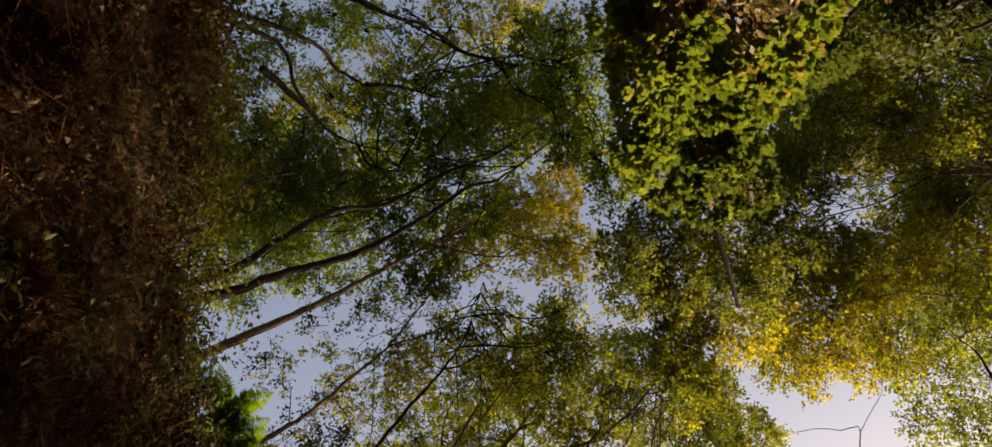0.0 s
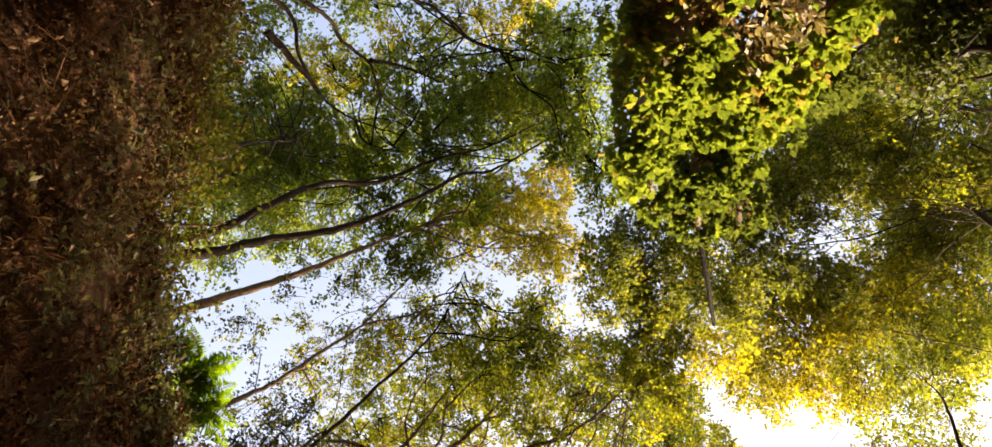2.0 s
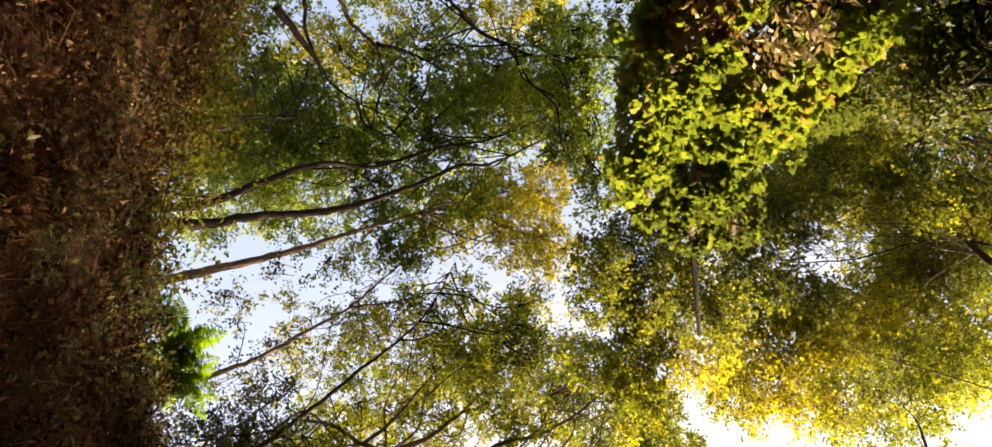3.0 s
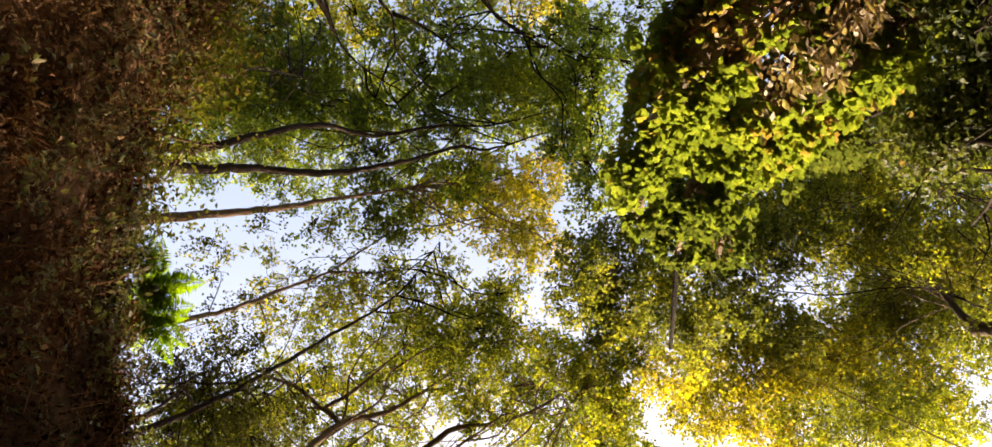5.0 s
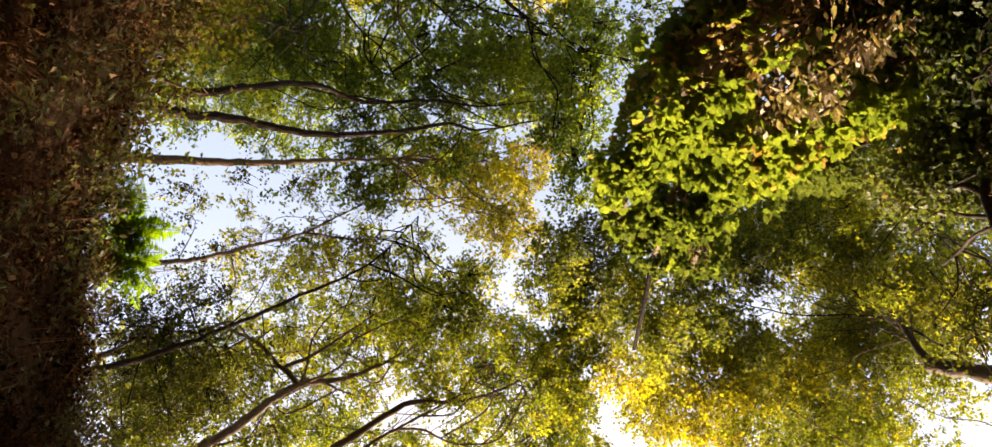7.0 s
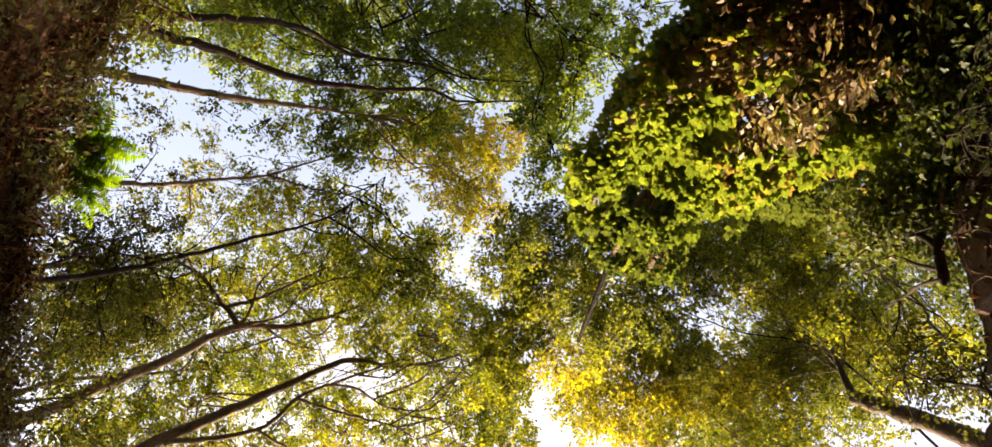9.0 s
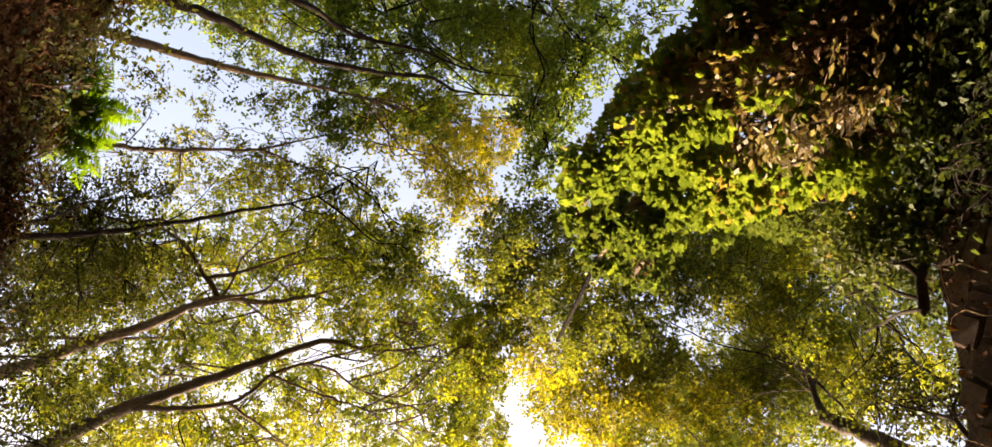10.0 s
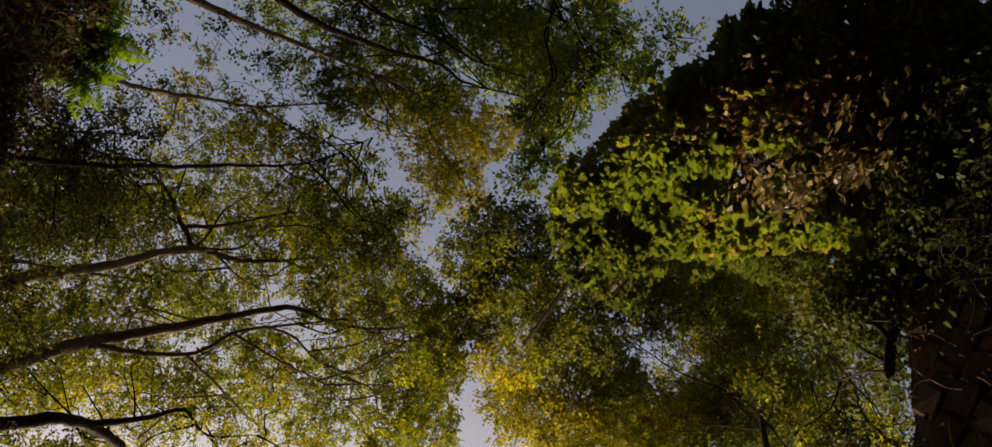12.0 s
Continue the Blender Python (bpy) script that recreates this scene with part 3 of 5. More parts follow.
tree("broadleaf_tree", "thick forked tree with dark boughs and thin foliage",
     [([(-4.2, 5.4, 4.7), (-4.63, 4.84, 8.6), (-4.41, 4.88, 8.9), (-4.11, 4.82, 9.4), (-3.93, 4.96, 9.8), (-3.71, 5.36, 10.4)], 0.13, 0.06),
      ([(-3.93, 4.94, 9.8), (-3.5, 4.81, 10.4), (-3.31, 4.74, 10.8), (-3.01, 5.11, 11.2), (-2.39, 4.99, 11.8)], 0.05, 0.005)],
     [(-5.74, 5.05, 11.1, 0.52, 0.7), (-5.72, 5.07, 12.34, 0.56, 0.6), (-5.69, 5.97, 11.57, 0.49, 0.6), (-5.03, 5.97, 12.81, 0.51, 0.5),
      (-3.88, 4.91, 12.04, 0.46, 0.5), (-4.61, 6.33, 11.28, 0.53, 0.8), (-3.88, 6.41, 12.52, 0.56, 0.6), (-2.55, 5.48, 11.75, 0.5, 0.7),
      (-7.46, 5.63, 12.99, 0.62, 0.8), (-1.75, 5.34, 12.22, 0.51, 0.8), (-0.63, 4.5, 11.46, 0.46, 1), (-5.98, 6.1, 12.7, 0.59, 0.7),
      (-4.71, 4.89, 11.93, 0.52, 0.7), (-3.15, 4.68, 11.17, 0.47, 0.7), (-2.88, 4.35, 12.4, 0.51, 0.7), (-5.49, 6.96, 11.64, 0.57, 0.8),
      (-4.78, 6.57, 12.88, 0.59, 0.7)],
     LEAF_OLIVE, BARK_DARK, size=0.075, density=0.95, bare=8)

tree("bushy_tree", "small bushy tree with small bluish green leaves behind the bank",
     [([(-5.2, 2.2, 4.7), (-4.54, 1.64, 7.6), (-4.88, 1.62, 8.6), (-5.06, 1.6, 9.6)], 0.04, 0.006)],
     [(-4.77, 1.51, 8.1, 0.27, 0.7), (-5.22, 1.78, 9.34, 0.4, 0.8), (-4.26, 1.32, 8.57, 0.31, 0.7), (-5.11, 2.11, 9.81, 0.42, 0.9),
      (-5.19, 2.16, 9.04, 0.39, 0.9), (-4.95, 2.15, 8.28, 0.28, 0.9), (-5.02, 2.58, 9.52, 0.46, 1), (-4, 1.82, 8.75, 0.32, 0.8),
      (-4.7, 2.62, 9.99, 0.42, 0.9), (-5.24, 2.73, 9.22, 0.41, 1), (-4.92, 1.32, 8.46, 0.2, 0.35), (-5.28, 1.39, 9.7, 0.23, 0.35),
      (-5.5, 1.64, 8.6, 0.34, 0.6), (-5.55, 2.06, 9.53, 0.35, 0.6), (-5.46, 2.34, 8.95, 0.37, 0.8), (-5.4, 2.49, 9.88, 0.36, 0.7),
      (-4.52, 2.57, 9.31, 0.33, 0.7), (-4.69, 2.66, 8.73, 0.34, 0.8)] + [(-5.82, 3.23, 9.66, 0.41, 0.8)]
     + [(x, y, z, 0.32, 0.13) for x, y, z in ((-4.44, 0.24, 8.4), (-4.93, 0.17, 8.7), (-4.73, 0.65, 9.0), (-4.52, 0.76, 9.3), (-4.54, 1.0, 8.4), (-4.29, 1.08, 8.7), (-5.09, 1.39, 9.0),
                                            (-4.8, 1.48, 9.3), (-3.69, 0.03, 8.7), (-5.54, 1.32, 9.3), (-4.73, 1.54, 8.4), (-4.49, 1.68, 8.7))],
     LEAF_SCRUB, BARK_DARK, size=0.055, density=1.15)

tree("broadleaf_tree", "many-stemmed dark tree with crooked limbs and yellow leaves behind",
     [([(-5.2, -4.6, 4.7), (-3.03, -2.82, 8.6), (-3.22, -2.54, 9), (-3.37, -2.17, 9.6), (-3.33, -1.93, 10.2), (-2.95, -1.62, 11)], 0.066, 0.006),
      ([(-3.32, -2.7, 8.6), (-3.28, -2.35, 9.1), (-3.37, -2.17, 9.6)], 0.05, 0.02),
      ([(-5.2, -4.6, 4.7), (-2.69, -2.7, 8.6), (-2.73, -2.49, 9.1), (-2.67, -2.31, 9.6), (-2.86, -2.06, 10.3), (-2.71, -1.78, 10.8),
      (-2.61, -1.59, 11.4)], 0.062, 0.006),
      ([(-2.65, -2.34, 9.6), (-2.45, -2.3, 10.2), (-2.2, -2.1, 10.8)], 0.028, 0.008),
      ([(-3.42, -1.96, 10.6), (-3.55, -1.72, 11.1), (-3.27, -1.54, 11.8)], 0.022, 0.005)],
     [(-4.22, -3.35, 12.1, 0.39, 1), (-5.18, -3.43, 13.03, 0.37, 1), (-3.84, -3.02, 12.45, 0.39, 0.7), (-4.55, -3.26, 13.38, 0.37, 1),
      (-3.37, -3.41, 12.81, 0.4, 0.7), (-1.83, -3.4, 12.23, 0.48, 1), (-1.47, -3.29, 13.16, 0.51, 1), (-2.88, -3.26, 12.59, 0.33, 0.6),
      (-1.05, -3.41, 13.52, 0.41, 1)],
     LEAF_YELLOW, BARK_DARK, size=0.075, density=0.85)

tree("broadleaf_tree", "dark green tree with thin arching limbs over the lane",
     [([(-4.4, -5.6, 4.7), (-2.02, -2.84, 9.1), (-1.74, -2.65, 9.6), (-1.62, -2.4, 10.2), (-1.22, -2.17, 11), (-0.75, -2, 11.6),
      (-0.3, -1.68, 12.4)], 0.056, 0.006)],
     [(-1.73, -2.19, 11.6, 0.49, 1), (-1.3, -2.18, 12.84, 0.54, 1), (-0.85, -1.68, 12.07, 0.45, 1), (-2.62, -2.26, 13.31, 0.57, 1),
      (-1.78, -1.62, 12.54, 0.53, 1), (-0.68, -2.24, 11.78, 0.39, 0.8), (-0.33, -2.53, 13.02, 0.38, 0.7), (-0.23, -1.83, 12.25, 0.3, 0.7),
      (-0.74, -1.37, 13.49, 0.45, 1), (-0.72, -0.67, 12.72, 0.37, 1), (-0.78, -0.1, 11.96, 0.27, 1), (-0.69, -3.05, 13.2, 0.34, 0.6),
      (-2.4, -3.57, 11.67, 0.31, 0.6), (-3.53, -4.28, 12.9, 0.47, 1), (-3.63, -4.25, 12.14, 0.45, 1),
      (-0.91, -2.09, 10.6, 0.31, 0.8), (-0.52, -2.12, 11.84, 0.29, 0.7)] + [(-0.04, -1.81, 11.07, 0.27, 0.7), (-0.91, -1.77, 12.31, 0.41, 0.8),
      (-0.94, -0.93, 11.54, 0.33, 1), (-0.61, -0.43, 10.78, 0.24, 1), (-0.35, -2.15, 10.6, 0.3, 0.35), (-0.01, -2.13, 11.84, 0.31, 0.35),
      (0.07, -2.37, 11.07, 0.33, 0.35), (-0.59, -2.07, 12.31, 0.33, 0.4), (-0.59, -0.94, 11.54, 0.21, 0.4), (0.3, -2.4, 10.78, 0.3, 0.35),
      (-3.52, -2.73, 12.02, 0.43, 0.7), (-2.63, -2.59, 11.25, 0.43, 0.7), (-2.47, -2.51, 12.49, 0.43, 0.7), (-3.04, -2.14, 11.72, 0.34, 0.6)],
     LEAF_DARK, BARK_DARK, size=0.08, density=1)

tree("broadleaf_tree", "dense dark green tree standing at the edge of the bank",
     [([(-4.6, -2.6, 4.7), (-3.46, -1.31, 7.1), (-3.56, -1.54, 8.1), (-3.51, -1.61, 9.1)], 0.045, 0.006)],
     [(-5.4, -2.51, 10.6, 0.41, 0.9), (-5.55, -2.09, 11.53, 0.54, 1), (-4.46, -2.05, 10.95, 0.5, 1), (-4.3, -1.8, 11.88, 0.48, 1),
      (-5.26, -2.98, 11.31, 0.43, 1), (-4.77, -1.51, 10.73, 0.44, 1), (-6.25, -2.05, 11.66, 0.4, 0.8), (-5.37, -1.34, 11.09, 0.36, 0.8),
      (-4.78, -1.36, 12.02, 0.33, 0.8), (-3.61, -1.42, 11.44, 0.4, 1), (-4.13, -2.47, 10.87, 0.34, 0.8), (-5.95, -3.52, 11.8, 0.46, 1),
      (-4.19, -4.08, 11.22, 0.48, 1), (-4.57, -3.57, 10.65, 0.4, 1)],
     LEAF_DARK, BARK_DARK, size=0.072, density=1.2, branch=0.6)

tree("broadleaf_tree", "olive green broadleaf tree with a broad dense crown",
     [([(5.4, 2.6, 4.5), (4.9, 2.3, 7.2), (4.1, 1.75, 9.4), (3.2, 1.2, 10.9), (2.3, 1.35, 11.8), (1.3, 1.3, 12.5), (0.5, 1.5, 12.7), (-0.39, 1.19, 13.1)], 0.03, 0.004)],
     [(-0.72, 0.74, 10.1, 0.36, 1), (-0.41, 0.63, 11.34, 0.37, 1), (-0.92, 1.13, 10.57, 0.27, 1), (0, 1.05, 11.81, 0.43, 1),
      (-0.32, 1.3, 11.04, 0.4, 1), (0.29, 1.26, 10.28, 0.37, 1), (0.75, 1.68, 11.52, 0.43, 1), (1.06, 1.23, 10.75, 0.39, 1),
      (0.95, 1.05, 11.99, 0.39, 1), (-0.65, 1.5, 11.22, 0.32, 0.9), (1.38, 0.81, 10.46, 0.25, 0.8), (1.5, 1.69, 11.7, 0.44, 1),
      (1.75, 1.71, 10.93, 0.36, 1), (0.43, 1.6, 10.17, 0.33, 1), (-0.58, 1.02, 11.4, 0.37, 1), (0.38, 0.27, 10.64, 0.31, 0.8),
      (0, 0.57, 11.88, 0.35, 0.9), (1.02, 0.68, 11.11, 0.32, 0.9)] + [(1.43, 0.58, 10.35, 0.27, 0.9), (0.75, 0.55, 11.58, 0.32, 0.9),
      (-0.39, 0.28, 10.82, 0.23, 0.6), (0.35, 0.05, 12.06, 0.31, 1), (0.8, 0.12, 11.29, 0.31, 1), (1.17, 0.23, 10.53, 0.29, 1),
      (1.82, 0.21, 11.76, 0.33, 1), (2.08, 0.35, 11, 0.27, 1)],
     LEAF_OLIVE_SHADED, BARK_DARK, size=0.073, density=1.5, branch=0.3)

tree("broadleaf_tree", "yellow-leaved broadleaf tree glowing against the light",
     [([(5.6, 3.8, 4.5), (4.6, 3.9, 7.4), (3.4, 2.9, 9.6), (2.53, 2.6, 11.1), (2.06, 2.53, 12.1), (1.25, 2.72, 13.1), (0.41, 2.87, 13.6)], 0.016, 0.005)],
     [(0.25, 2.24, 11.1, 0.37, 1), (0.81, 2.55, 12.34, 0.47, 1), (1.24, 2.26, 11.57, 0.44, 1), (0.57, 3.11, 12.81, 0.44, 1),
      (1.09, 2.91, 12.04, 0.43, 1), (1.51, 2.14, 11.28, 0.38, 1), (-0.27, 1.79, 12.52, 0.25, 1), (0.01, 2.05, 11.75, 0.29, 0.9),
      (1.69, 3.1, 12.99, 0.45, 1), (0.89, 3.29, 12.22, 0.31, 1), (1.86, 2.29, 11.46, 0.34, 1), (1.92, 3.43, 12.7, 0.39, 0.8),
      (1.46, 3.3, 11.93, 0.31, 1)],
     LEAF_YELLOW, BARK_GREY, size=0.072, density=1.3, branch=0.35)

tree("broadleaf_tree", "thick-trunked tree with a lit bare trunk and yellow-green leaves",
     [([(4.9, 1.6, 4.5), (4.25, 1.38, 7.6), (3.98, 1.36, 8.4), (3.78, 1.38, 8.8), (3.52, 1.42, 9.3), (3.24, 1.47, 9.75)], 0.15, 0.08),
      ([(3.24, 1.47, 9.75), (3.25, 1.34, 10.2), (3.24, 1.18, 10.6), (3.17, 1.0, 11.2)], 0.05, 0.012),
      ([(3.25, 1.3, 10.3), (3.38, 1.12, 10.7), (3.48, 0.98, 11.1)], 0.022, 0.005)],
     [(1.77, 0.59, 11.1, 0.36, 0.8), (2.19, 0.18, 12.03, 0.4, 0.8), (2.6, 0.09, 11.45, 0.43, 1), (2.6, 0.67, 12.38, 0.37, 1),
      (2.47, 1.85, 11.81, 0.45, 1), (2.76, 0.63, 11.23, 0.42, 1), (3.12, 1.38, 12.16, 0.47, 1), (3.39, 0.81, 11.59, 0.45, 1),
      (3.63, 1.59, 12.52, 0.49, 1), (3.89, 1, 11.94, 0.42, 1), (2.29, 2.17, 11.37, 0.34, 0.8), (3.16, 2.18, 12.3, 0.48, 1),
      (1.73, 0.09, 11.72, 0.39, 0.8), (1.56, 0.48, 11.15, 0.32, 1), (2.6, -0.25, 12.08, 0.41, 1), (3.06, 0.17, 11.5, 0.39, 0.8)],
     LEAF_OLIVE, BARK_BROWN, size=0.071, density=1.5, branch=0.6)

tree("broadleaf_tree", "airy tree with olive and yellow leaves above the wall",
     [([(5.4, 3.2, 4.5), (4.3, 2.27, 10.6), (4.21, 2.47, 11.6), (3.83, 2.49, 12.6), (3.32, 2.82, 13.1)], 0.016, 0.005),
      ([(2.45, 3.82, 10.6), (2.55, 3.38, 11.1), (2.51, 3.2, 11.6)], 0.025, 0.005),
      ([(2.11, 4.52, 11.2), (0.86, 4.06, 10.8), (0.95, 3.56, 10.7), (0.76, 3.55, 10.7), (0.64, 3.48, 10.7), (0.29, 3.41, 10.7)], 0.014, 0.004)],
     [(2.79, 2.84, 12.1, 0.47, 0.8), (3.92, 2.94, 13.34, 0.54, 0.8), (3.5, 3.3, 12.57, 0.51, 0.8), (4.61, 2.64, 13.81, 0.44, 0.7),
      (4.8, 1.46, 13.04, 0.47, 0.7), (4.5, 2.29, 12.28, 0.39, 0.6), (2.53, 3.36, 13.52, 0.42, 0.7), (4.54, 3.21, 12.75, 0.41, 0.45),
      (3.02, 3.88, 13.99, 0.56, 0.7), (4.38, 1.87, 13.22, 0.41, 0.8), (3.04, 1.95, 12.46, 0.48, 1), (2.73, 1.2, 13.7, 0.29, 0.6),
      (3.59, 1.2, 12.93, 0.5, 1), (3.75, 1.87, 12.17, 0.48, 1), (3.12, 1.35, 13.4, 0.46, 1), (2.6, 2.73, 12.64, 0.49, 1),
      (3.73, 3.2, 13.88, 0.56, 1), (4.5, 1.38, 13.11, 0.53, 1)] + [(2.11, 2.32, 12.35, 0.47, 1), (4.27, 3.48, 13.58, 0.56, 1),
      (1.75, 2.98, 11.1, 0.38, 0.8), (2.14, 3.84, 12.34, 0.44, 0.8), (2.65, 3.2, 11.57, 0.46, 0.8), (3, 4.36, 12.81, 0.52, 0.8),
      (1.95, 4.32, 12.04, 0.38, 0.8), (2.31, 4.24, 11.28, 0.46, 0.8), (3.47, 3.06, 12.52, 0.45, 0.8), (2.69, 2.66, 11.75, 0.36, 0.7)],
     LEAF_MID, BARK_BROWN, size=0.069, density=1.1, bare=2, branch=0.35)

tree("broadleaf_tree", "hazy thin-twigged tree with sparse pale leaves above the wall",
     [([(4.2, 0.6, 4.5), (2.86, 0.45, 7.2), (3.31, 0.28, 9.1), (3.27, -0.02, 10.6), (3.3, -0.38, 12.1)], 0.02, 0.005)],
     [(2.7, -0.24, 10.1, 0.32, 0.8), (3.35, -0.65, 11.34, 0.39, 0.9), (3.51, -0.53, 10.57, 0.38, 0.9), (4, 0.04, 11.81, 0.43, 0.9),
      (4.24, 0.15, 11.04, 0.39, 0.8), (3.7, -0.33, 10.28, 0.35, 0.9), (3.79, 0.63, 11.52, 0.4, 0.7), (4.08, 1, 10.75, 0.38, 0.8),
      (3.38, 0.34, 11.99, 0.41, 0.7), (4.77, 1.01, 11.22, 0.35, 0.7), (4.15, 0.55, 10.46, 0.37, 0.9), (5.09, 0.84, 11.7, 0.37, 0.9),
      (4.52, 0.17, 10.93, 0.29, 0.8), (4.45, 0.5, 10.17, 0.27, 0.8), (5.21, 1.24, 11.4, 0.37, 0.7), (3.84, -0.74, 10.64, 0.28, 0.6),
      (4.08, -1.1, 11.88, 0.31, 0.8), (2.65, 0.24, 11.11, 0.37, 0.8)] + [(2.05, 0.06, 10.35, 0.3, 0.7), (2.95, -0.19, 11.58, 0.39, 0.8),
      (3.18, -0.03, 10.82, 0.37, 0.7), (4.37, -0.17, 12.06, 0.43, 0.6), (3.92, 0.52, 11.29, 0.39, 0.7), (2.95, 0.77, 10.53, 0.35, 0.8),
      (4.08, 1.31, 11.76, 0.47, 0.8), (1.38, -0.87, 10.1, 0.29, 1), (2.01, -0.73, 11.03, 0.33, 1), (2.29, -0.85, 10.45, 0.31, 1),
      (2.97, -0.62, 11.38, 0.35, 1), (2.11, -0.26, 10.81, 0.32, 1), (2.37, -0.13, 10.23, 0.3, 1), (1.59, -0.35, 11.16, 0.33, 1),
      (0.96, -0.34, 10.59, 0.29, 1), (0.49, -0.21, 11.52, 0.3, 0.9), (3.08, -1.04, 10.94, 0.32, 1)],
     LEAF_MID, BARK_DARK, size=0.06, density=1.3, bare=1, branch=0.35)

tree("broadleaf_tree", "tall green tree standing behind the others on the bank",
     [([(-8.5, -2, 4.8), (-5.62, -1.65, 9.6), (-5.7, -2.06, 11.6), (-5.1, -2.41, 13.6), (-4.17, -2.47, 15.1)], 0.07, 0.008)],
     [(-7.05, -4.4, 13.6, 0.71, 0.45), (-7.71, -3.62, 14.53, 0.76, 0.45), (-7.97, -2.63, 13.95, 0.73, 0.45), (-8.18, -1.96, 14.88, 0.77, 0.45),
      (-6.26, -3.98, 14.31, 0.72, 0.45), (-6.11, -2.66, 13.73, 0.68, 0.45), (-6.9, -2.06, 14.66, 0.73, 0.6), (-4.86, -3.94, 14.09, 0.68, 0.45),
      (-5.49, -3.03, 15.02, 0.72, 0.45), (-5.36, -1.83, 14.44, 0.69, 0.45), (-3.81, -3.28, 13.87, 0.65, 0.45), (-4.23, -2.33, 14.8, 0.69, 0.45),
      (-4.03, -1.17, 14.22, 0.65, 0.45), (-2.58, -3.25, 13.65, 0.62, 0.45), (-2.99, -2.49, 14.58, 0.66, 0.45), (-2.74, -1.34, 14, 0.62, 0.45),
      (-1.92, -2.16, 14.93, 0.67, 0.45), (-1.67, -1.23, 14.36, 0.63, 0.45)] + [(-8.32, -3.55, 13.79, 0.74, 0.45), (-8.72, -1.68, 14.71, 0.77, 0.45),
      (-7.45, -1.3, 14.14, 0.72, 0.45), (-7.01, -1.32, 15.07, 0.74, 0.45), (-5.94, -1.1, 14.49, 0.7, 0.45)],
     LEAF_DARK, BARK_GREY, size=0.085, density=0.8)

tree("broadleaf_tree", "tall yellow-green tree standing behind the others on the bank",
     [([(-8.5, 3.4, 4.8), (-5.84, 2.17, 9.6), (-5.6, 2.65, 11.6), (-4.79, 2.87, 13.6), (-3.84, 2.92, 15.1)], 0.07, 0.008)],
     [(-4.25, 1.47, 14.1, 0.62, 0.34), (-3.56, 1.8, 15.03, 0.66, 0.34), (-5.12, 2.6, 14.45, 0.66, 0.34), (-4.43, 2.75, 15.38, 0.69, 0.34),
      (-3.26, 2.6, 14.81, 0.65, 0.34), (-2.2, 2.35, 14.23, 0.61, 0.34), (-6.49, 3.54, 15.16, 0.73, 0.34), (-5.19, 3.59, 14.59, 0.68, 0.34),
      (-4.35, 4.05, 15.52, 0.71, 0.34), (-3.05, 3.58, 14.94, 0.66, 0.34), (-1.99, 3.39, 14.37, 0.63, 0.34), (-1.17, 3.95, 15.3, 0.67, 0.34),
      (-1.46, 2.99, 14.72, 0.64, 0.3), (-6.02, 4.35, 14.15, 0.68, 0.34), (-4.87, 4.7, 15.08, 0.71, 0.34), (-6.95, 2.91, 14.5, 0.7, 0.34),
      (-2.9, 1.84, 15.43, 0.67, 0.34), (-2.31, 4.36, 14.86, 0.66, 0.34)] + [(-0.64, 4.08, 14.29, 0.63, 0.6)],
     LEAF_OLIVE, BARK_GREY, size=0.085, density=0.8, branch=0.5)

tree("broadleaf_tree", "tall airy tree standing behind the others on the bank",
     [([(-8, 6, 4.8), (-6.29, 3.92, 9.6), (-6.18, 4.18, 11.6), (-5.38, 4.38, 13.6), (-4.44, 4.78, 15.1)], 0.07, 0.008)],
     [(-8.8, 4.53, 14.1, 0.75, 0.42), (-9.09, 5.81, 15.03, 0.81, 0.42), (-8.14, 6.65, 14.45, 0.78, 0.42), (-8.38, 8.41, 15.38, 0.85, 0.42),
      (-8.06, 4.67, 14.81, 0.76, 0.42), (-7.29, 5.57, 14.23, 0.73, 0.42), (-7.22, 7.53, 15.16, 0.8, 0.42), (-6.84, 3.87, 14.59, 0.71, 0.42),
      (-6.86, 5.35, 15.52, 0.77, 0.42), (-5.96, 6.35, 14.94, 0.75, 0.3), (-5.67, 3.12, 14.37, 0.67, 0.42), (-5.44, 4.98, 15.3, 0.73, 0.42),
      (-4.45, 6.02, 14.72, 0.71, 0.35), (-4.31, 3.03, 14.15, 0.64, 0.42), (-3.9, 5.07, 15.08, 0.7, 0.42), (-3.14, 6.02, 14.5, 0.68, 0.42),
      (-2.61, 4.87, 15.43, 0.7, 0.42), (-2.1, 5.67, 14.86, 0.68, 0.42)] + [(-1.4, 4.15, 14.29, 0.63, 0.42), (-1.02, 5.31, 15.21, 0.69, 0.42),
      (-9.58, 3.7, 14.64, 0.78, 0.42), (-8.95, 3.85, 15.57, 0.8, 0.42), (-7.46, 2.96, 14.99, 0.73, 0.42), (-6.08, 2.15, 14.42, 0.67, 0.42),
      (-9.35, 4.29, 15.35, 0.81, 0.42), (-7.71, 3.72, 14.77, 0.74, 0.42)],
     LEAF_MID, BARK_GREY, size=0.085, density=0.8)

